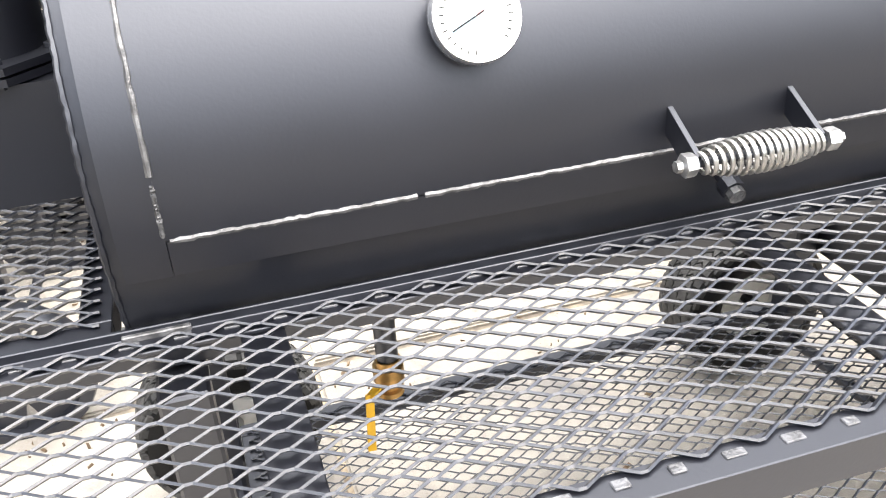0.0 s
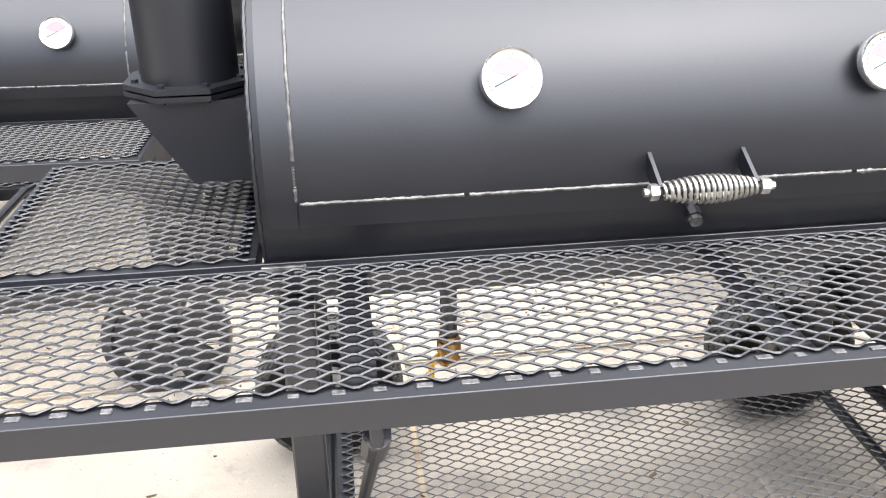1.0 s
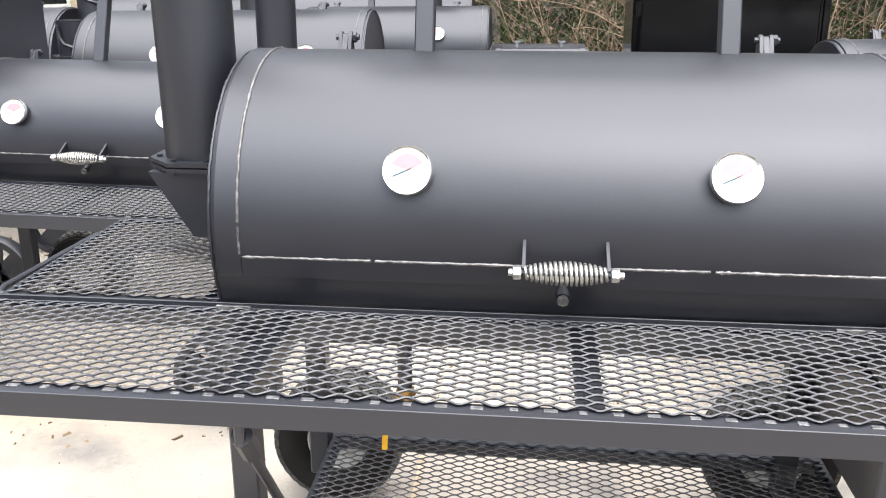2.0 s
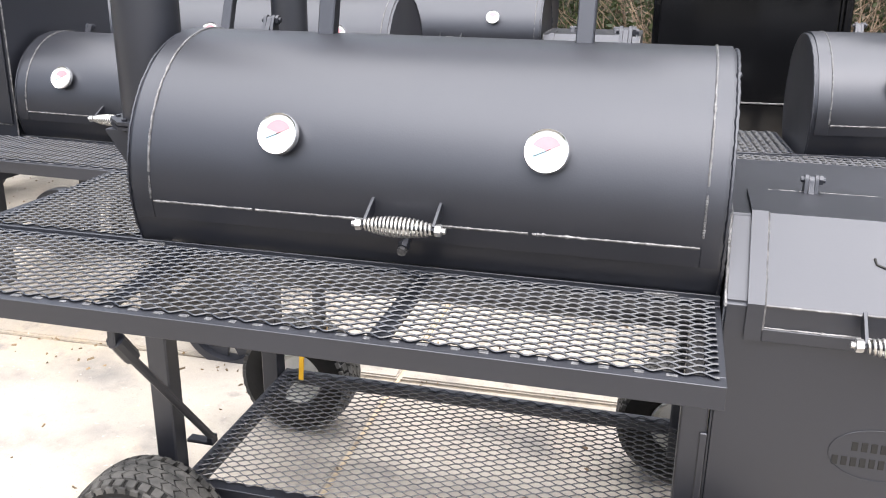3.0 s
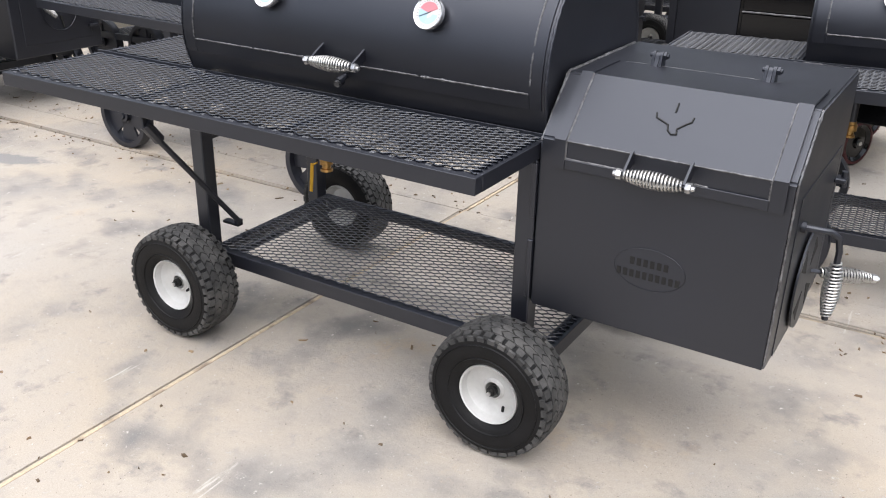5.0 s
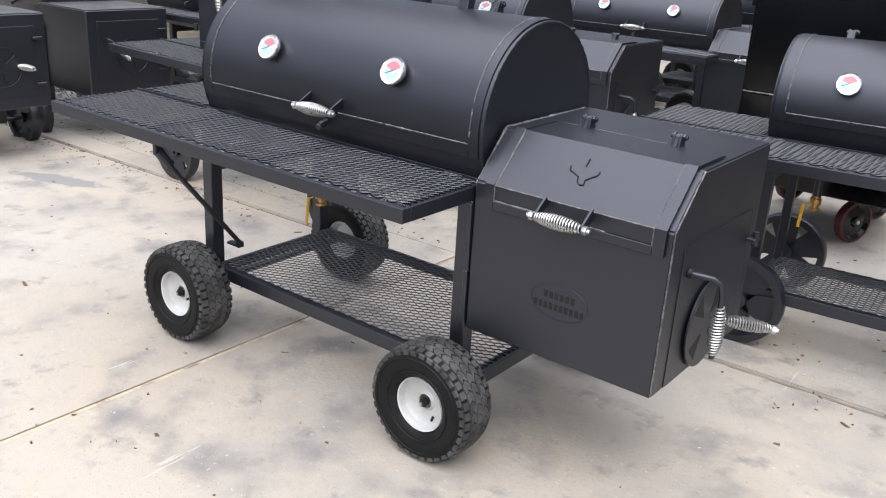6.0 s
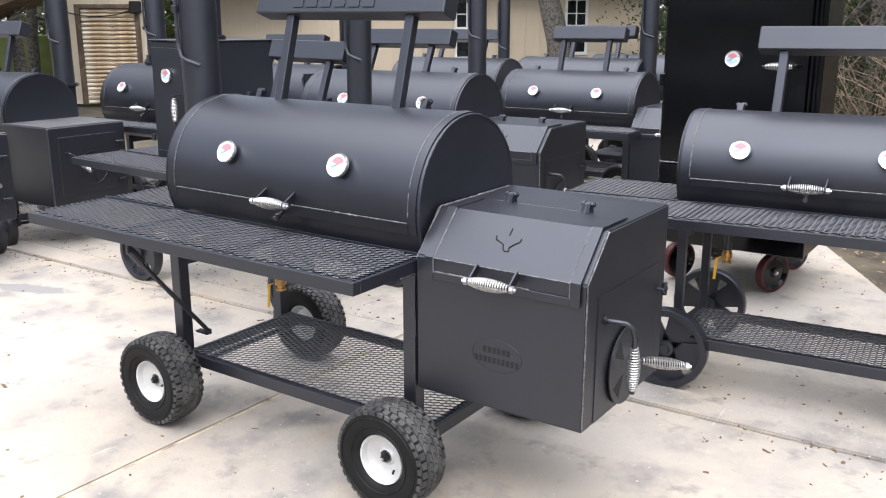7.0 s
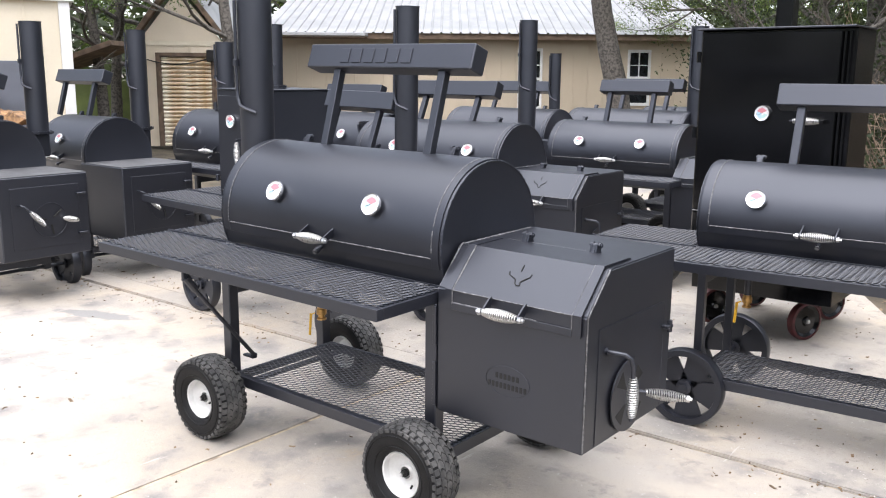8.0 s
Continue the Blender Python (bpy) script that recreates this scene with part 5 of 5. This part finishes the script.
def cream_shed():
    root = thing("metal_shed", HOUSE @ Matrix.Translation((-5.06, 12.2, 0)) @ Matrix.Rotation(radians(24), 4, "Z") @ Matrix.Translation((5.06, -12.2, 0)), "cream metal shed with white corner trim", "shed", kind="structure")
    D = 12.2
    wall = part("wall", boxes((-9.5, -5.16, D + 0.04, D + 0.12, 0, 2.46), bevel=0), cream, root)
    clad_wall(wall, -9.5, -5.20, D, 0, 2.46, cream, 0.42)
    part("corner_trim", boxes((-5.20, -5.06, D - 0.05, D + 0.14, 0, 2.46), bevel=0.004), trim_white, root)
    part("side_wall", boxes((-5.18, -5.14, D + 0.15, D + 4, 0, 2.46), bevel=0), cream, root)
    part("eave_trim", boxes((-9.5, -5.0, D - 0.09, D + 0.14, 2.46, 2.58), bevel=0.004), trim_white, root)
    part("shed_roof", boxes((-9.5, -5.0, D + 0.15, D + 4, 2.50, 2.60), bevel=0.01), roof_metal, root)
    part("shed_door", boxes((-7.1, -5.62, D - 0.06, D - 0.018, 0, 1.68), bevel=0.006), grey_door, root, "plain dark grey steel door")
    part("wall_lamp", boxes((-5.62, -5.54, D - 0.12, D - 0.02, 1.76, 1.88), bevel=0.025), cut_line, root)


cream_shed()


def firewood_pile():
    rnd = random.Random(3)
    base = HOUSE @ Vector((-5.55, 11.2, 0))
    for k in range(46):
        r = rnd.uniform(0.05, 0.085)
        row = k // 9
        u, z = -0.50 + 0.125 * (k % 9) + (0.06 if row % 2 else 0), 0.08 + row * 0.225
        lg = thing("firewood_log", Matrix.Translation(base) @ pose(u, rnd.uniform(-0.05, 0.05), z, 0, 0, 40 + rnd.uniform(-14, 14)), "split log on a firewood heap", "firewood", "firewood heap by the shed")
        bm = bmesh.new()
        sides = rnd.choice((3, 4, 5))
        pts = [(rnd.uniform(0.8, 1.15) * r * 1.3 * math.cos(6.283 * i / sides), rnd.uniform(0.8, 1.15) * r * 1.3 * math.sin(6.283 * i / sides)) for i in range(sides)]
        lo = [bm.verts.new((a, -0.22, b)) for a, b in pts]
        hi = [bm.verts.new((a * 0.94, 0.22, b * 0.94)) for a, b in pts]
        bm.faces.new(lo)
        bm.faces.new(hi)
        for i in range(sides):
            bm.faces.new((lo[i], lo[(i + 1) % sides], hi[(i + 1) % sides], hi[i]))
        part("log_body", bm, split_wood, lg)


firewood_pile()


# ---- trees and brush ----
def grow(rnd, start, direction, length, radius, depth, limbs, tips, bend=0.35):
    """Records tapering limbs as (points, radius at both ends) and the twigs' ends."""
    pts, p, d = [start], start.copy(), direction.normalized()
    n = 6
    for _ in range(n):
        d = (d + Vector((rnd.uniform(-1, 1), rnd.uniform(-1, 1), rnd.uniform(-0.5, 0.8))) * bend * 0.5).normalized()
        p = p + d * (length / n)
        pts.append(p.copy())
    limbs.append((pts, radius, radius * 0.55))
    if depth == 0:
        tips += pts[2:]
        return
    for k in range(rnd.choice((2, 3, 3)) + (1 if depth > 1 else 0)):
        s = pts[rnd.randint(3, n)]
        nd = (d + Vector((rnd.uniform(-1, 1), rnd.uniform(-1, 1), rnd.uniform(-0.35, 0.75)))).normalized()
        grow(rnd, s, nd, length * rnd.uniform(0.55, 0.8), radius * 0.52, depth - 1, limbs, tips, bend)


def limb_mesh(limbs, mat, sides=7):
    bm = bmesh.new()
    for pts, r0, r1 in limbs:
        n = len(pts) - 1
        k = sides if r0 > 0.03 else 4
        tube(bm, pts, lambda i: r0 + (r1 - r0) * i / n, k, caps=False)
    return finish(bm, "trunk", mat, 1.2)


def leaf_mesh(name, centres, per, spread, size, mat, seed, droop=0.0):
    g = np.random.default_rng(seed)
    c = np.repeat(np.array([tuple(v) for v in centres]), per, axis=0)
    n = len(c)
    c = c + g.normal(0, spread, (n, 3)) * np.array((1, 1, 0.75))
    c[:, 2] -= droop * np.abs(g.normal(0, 1, n))
    a = g.normal(0, 1, (n, 3))
    a /= np.linalg.norm(a, axis=1)[:, None]
    b = np.cross(a, g.normal(0, 1, (n, 3)))
    b /= np.linalg.norm(b, axis=1)[:, None]
    s = size * g.uniform(0.6, 1.4, n)[:, None]
    v = np.stack([c - a * s, c - b * s * 0.42, c + a * s, c + b * s * 0.42], axis=1).reshape(-1, 3)
    f = np.arange(4 * n).reshape(-1, 4)
    me = bpy.data.meshes.new(name)
    me.from_pydata(v.tolist(), [], f.tolist())
    me.materials.append(mat)
    me.update()
    return me


def tree(seed, trunk_h, trunk_r, lean, mat, per, spread, size, reach=1.0, depth=3, bend=0.4, droop=0.0, fork=4, low=0.0, rise=(0.35, 1.1), arm=0.5, arc=(0, 360), right=99.0):
    rnd = random.Random(seed)
    limbs, tips = [], []
    pts, p = [], Vector((0, 0, -0.1))
    for k in range(8):
        pts.append(p.copy())
        p = p + Vector((lean[0] + rnd.uniform(-0.06, 0.06), lean[1] + rnd.uniform(-0.06, 0.06), 1)) * (trunk_h / 7)
    stem = (pts, trunk_r, trunk_r * 0.62)
    for k in range(6):
        s = pts[rnd.randint(fork, 7)]
        a = radians(arc[0] + (arc[1] - arc[0]) * (k + rnd.random() * 0.7) / 6)
        grow(rnd, s, Vector((math.cos(a), math.sin(a), rnd.uniform(*rise))), trunk_h * reach * rnd.uniform(0.5, 0.75), trunk_r * arm, depth - 1, limbs, tips, bend)
    tips = [p for p in tips if p.z > low and p.x < right]
    limbs = [stem] + [limb for limb in limbs if max(p.x for p in limb[0]) < right + 0.4]
    wood = limb_mesh(limbs, bark)
    crown = leaf_mesh("crown", tips, per, spread, size, mat, seed, droop)
    return wood, crown


def place_tree(meshes, m, label):
    root = thing("tree", m, label, "tree", "trees round the yard")
    part("trunk", meshes[0], None, root)
    part("crown", meshes[1], None, root)
    return root


OAK = tree(21, 3.4, 0.20, (-0.10, 0.0), leaf, 60, 0.15, 0.022, 1.05)
OAK_B = tree(22, 3.0, 0.17, (0.06, 0.05), leaf, 70, 0.17, 0.024, 1.1)
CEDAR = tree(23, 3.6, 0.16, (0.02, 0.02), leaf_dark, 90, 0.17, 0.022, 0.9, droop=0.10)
CEDAR_NEAR = tree(23, 3.8, 0.13, (-0.06, 0.02), leaf_cedar, 150, 0.105, 0.024, 0.98, droop=0.10, low=1.85, fork=3, rise=(0.0, 0.6), arm=0.28, arc=(95, 275), right=0.25)
OAK_NEAR = tree(22, 3.0, 0.13, (0.06, 0.05), leaf, 120, 0.10, 0.026, 1.0, low=2.1, rise=(-0.2, 0.7), arm=0.4)
OAK_LEAN = tree(27, 4.8, 0.24, (-0.20, 0.0), leaf, 210, 0.14, 0.019, 0.55, fork=4, low=1.9, rise=(-0.35, 0.4), arm=0.35)
OAK_HIGH = tree(22, 3.6, 0.11, (0.04, 0.03), leaf, 210, 0.16, 0.021, 0.8, low=2.45, rise=(-0.1, 0.6), arm=0.4)
SCRUB = tree(24, 2.4, 0.07, (0.05, 0.02), leaf_dark, 16, 0.18, 0.02, 1.1, bend=0.6)


def at_house(u, d, turn=0, size=1.0, z=0.0):
    return Matrix.Translation(HOUSE @ Vector((u, d, z))) @ Matrix.Rotation(radians(turn), 4, "Z") @ Matrix.Diagonal((size, size, size, 1))


for m, t, label in ((at_house(3.34, 16.6, 38), OAK_LEAN, "leaning live oak with grey bark in front of the workshop"),
                    (at_house(6.1, 19.2, 70, 1.0), OAK_HIGH, "live oak at the corner of the workshop"),
                    (at_house(-3.95, 16.6, 38, 1.05), CEDAR_NEAR, "shaggy cedar beside the roll-up door"),
                    (at_house(-7.0, 18.2, 60, 1.0), CEDAR_NEAR, "cedar whose boughs hang before the gable"),
                    (at_house(-7.7, 20.6, 20, 1.1), OAK_NEAR, "live oak between the shed and the workshop"),
                    (at_house(-9.0, 17.0, 20, 0.95), OAK_NEAR, "live oak beside the shed"),
                    (at_house(-8.3, 17.5, 130, 1.25), OAK_NEAR, "live oak behind the shed"),
                    (at_house(-5.6, 21.5, 60, 1.2), CEDAR_NEAR, "cedar behind the workshop wing")):
    place_tree(t, m, label)
rnd = random.Random(12)
for k in range(13):
    u = -9 + k * 2.1
    place_tree(rnd.choice((OAK_B, OAK)), at_house(u + rnd.uniform(-0.6, 0.6), 31 + rnd.uniform(-1.5, 3), rnd.uniform(0, 360), rnd.uniform(1.25, 1.6)), "live oak standing behind the workshop roof")
for x, y, s, t in ((-0.2, 12.0, 1.2, CEDAR), (0.9, 10.4, 1.15, OAK_B), (2.4, 11.8, 1.3, CEDAR), (4.0, 10.0, 1.2, OAK_B), (5.6, 11.6, 1.3, CEDAR), (3.2, 8.2, 0.8, SCRUB), (1.9, 8.0, 0.8, SCRUB), (4.8, 7.6, 0.9, SCRUB),
                   (6.6, 8.6, 1.2, CEDAR), (-0.6, 13.6, 1.2, OAK_B), (0.2, 8.6, 0.8, SCRUB), (6.0, 6.0, 0.9, SCRUB), (8.0, 6.4, 1.1, OAK_B), (7.0, 3.2, 1.0, SCRUB), (9.2, 3.4, 1.2, CEDAR), (3.0, 14.5, 1.5, OAK), (6.4, 14.8, 1.5, CEDAR), (0.0, 15.0, 1.4, CEDAR)):
    place_tree(t, pose(x, y, 0, 0, 0, rnd.uniform(0, 360)) @ Matrix.Diagonal((s, s, s, 1)), "bare-limbed tree at the edge of the woods" if t is SCRUB else "tree at the edge of the woods")


def brush(seed, spots, count, mat, height):
    """Thin bare stems and vines that arch out of the litter."""
    rnd = random.Random(seed)
    bm = bmesh.new()
    for _ in range(count):
        cx, cy, r = rnd.choice(spots)
        p = Vector((cx + rnd.uniform(-r, r), cy + rnd.uniform(-r, r) * 0.6, -0.05))
        d = Vector((rnd.uniform(-0.6, 0.6), rnd.uniform(-0.6, 0.6), 1)).normalized()
        ln = height * rnd.uniform(0.5, 1.2)
        pts = [p.copy()]
        for k in range(9):
            d = (d + Vector((rnd.uniform(-1, 1), rnd.uniform(-1, 1), rnd.uniform(-0.75, 0.45))) * 0.32).normalized()
            p = p + d * ln / 9
            p.z = max(p.z, 0.0)
            pts.append(p.copy())
        r0 = rnd.uniform(0.003, 0.011)
        tube(bm, pts, lambda i: r0 * (1 - 0.09 * i), 4, caps=False)
    me = finish(bm, "brush", mat, 1.5)
    return me


tagged(part("brush", brush(31, [(2.2, 8.4, 1.2), (4.2, 7.6, 1.3), (0.4, 9.0, 1.2), (5.8, 6.2, 1.2), (7.0, 4.5, 1.3), (3.4, 9.4, 1.5), (6.5, 8.0, 1.5), (1.5, 7.6, 1.0), (2.7, 7.0, 0.9)], 760, dry_branch, 2.6), None),
       "tangle of dry brown stems at the edge of the woods", "brush", kind="stuff")


def woods_wall(seed):
    """Leaf masses of the far woods ahead, and unseen ones added behind the camera to darken reflections."""
    g = random.Random(seed)
    centres = []
    for _ in range(2600):
        a = g.uniform(-1.6, 1.3)
        d = g.uniform(26, 40)
        centres.append((3 + d * math.sin(a), -2 + d * math.cos(a), g.uniform(-0.2, 3.2) + (d - 26) * 0.08))
    # Unseen masses behind the camera, added to darken what the front faces reflect.
    for _ in range(2400):
        a = g.uniform(1.3, 4.7)
        d = g.uniform(18, 25)
        centres.append((3 + d * math.sin(a), -2 + d * math.cos(a), g.uniform(-0.2, 4.6) + (d - 18) * 0.2))
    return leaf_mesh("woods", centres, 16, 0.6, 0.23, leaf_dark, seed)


tagged(part("woods", woods_wall(5), None), "dense green woods in the distance, plus unseen leaf masses added behind the camera", "woods", kind="stuff")
g = random.Random(6)
under = [(g.uniform(-4, 12), g.uniform(9.2, 14), g.uniform(0, 2.6)) for _ in range(1500)] + [(g.uniform(8, 13), g.uniform(-6, 9), g.uniform(0, 2.4)) for _ in range(700)]
under += [(g.uniform(-4, 13), g.uniform(10.5, 16), g.uniform(1.5, 6.0)) for _ in range(1500)]
under += [(g.uniform(-1.5, 10), g.uniform(7.4, 12), g.uniform(0, 0.9)) for _ in range(1500)]
under = [p for p in under if p[0] > 3.2 - 0.422 * (p[1] + 2.55)]
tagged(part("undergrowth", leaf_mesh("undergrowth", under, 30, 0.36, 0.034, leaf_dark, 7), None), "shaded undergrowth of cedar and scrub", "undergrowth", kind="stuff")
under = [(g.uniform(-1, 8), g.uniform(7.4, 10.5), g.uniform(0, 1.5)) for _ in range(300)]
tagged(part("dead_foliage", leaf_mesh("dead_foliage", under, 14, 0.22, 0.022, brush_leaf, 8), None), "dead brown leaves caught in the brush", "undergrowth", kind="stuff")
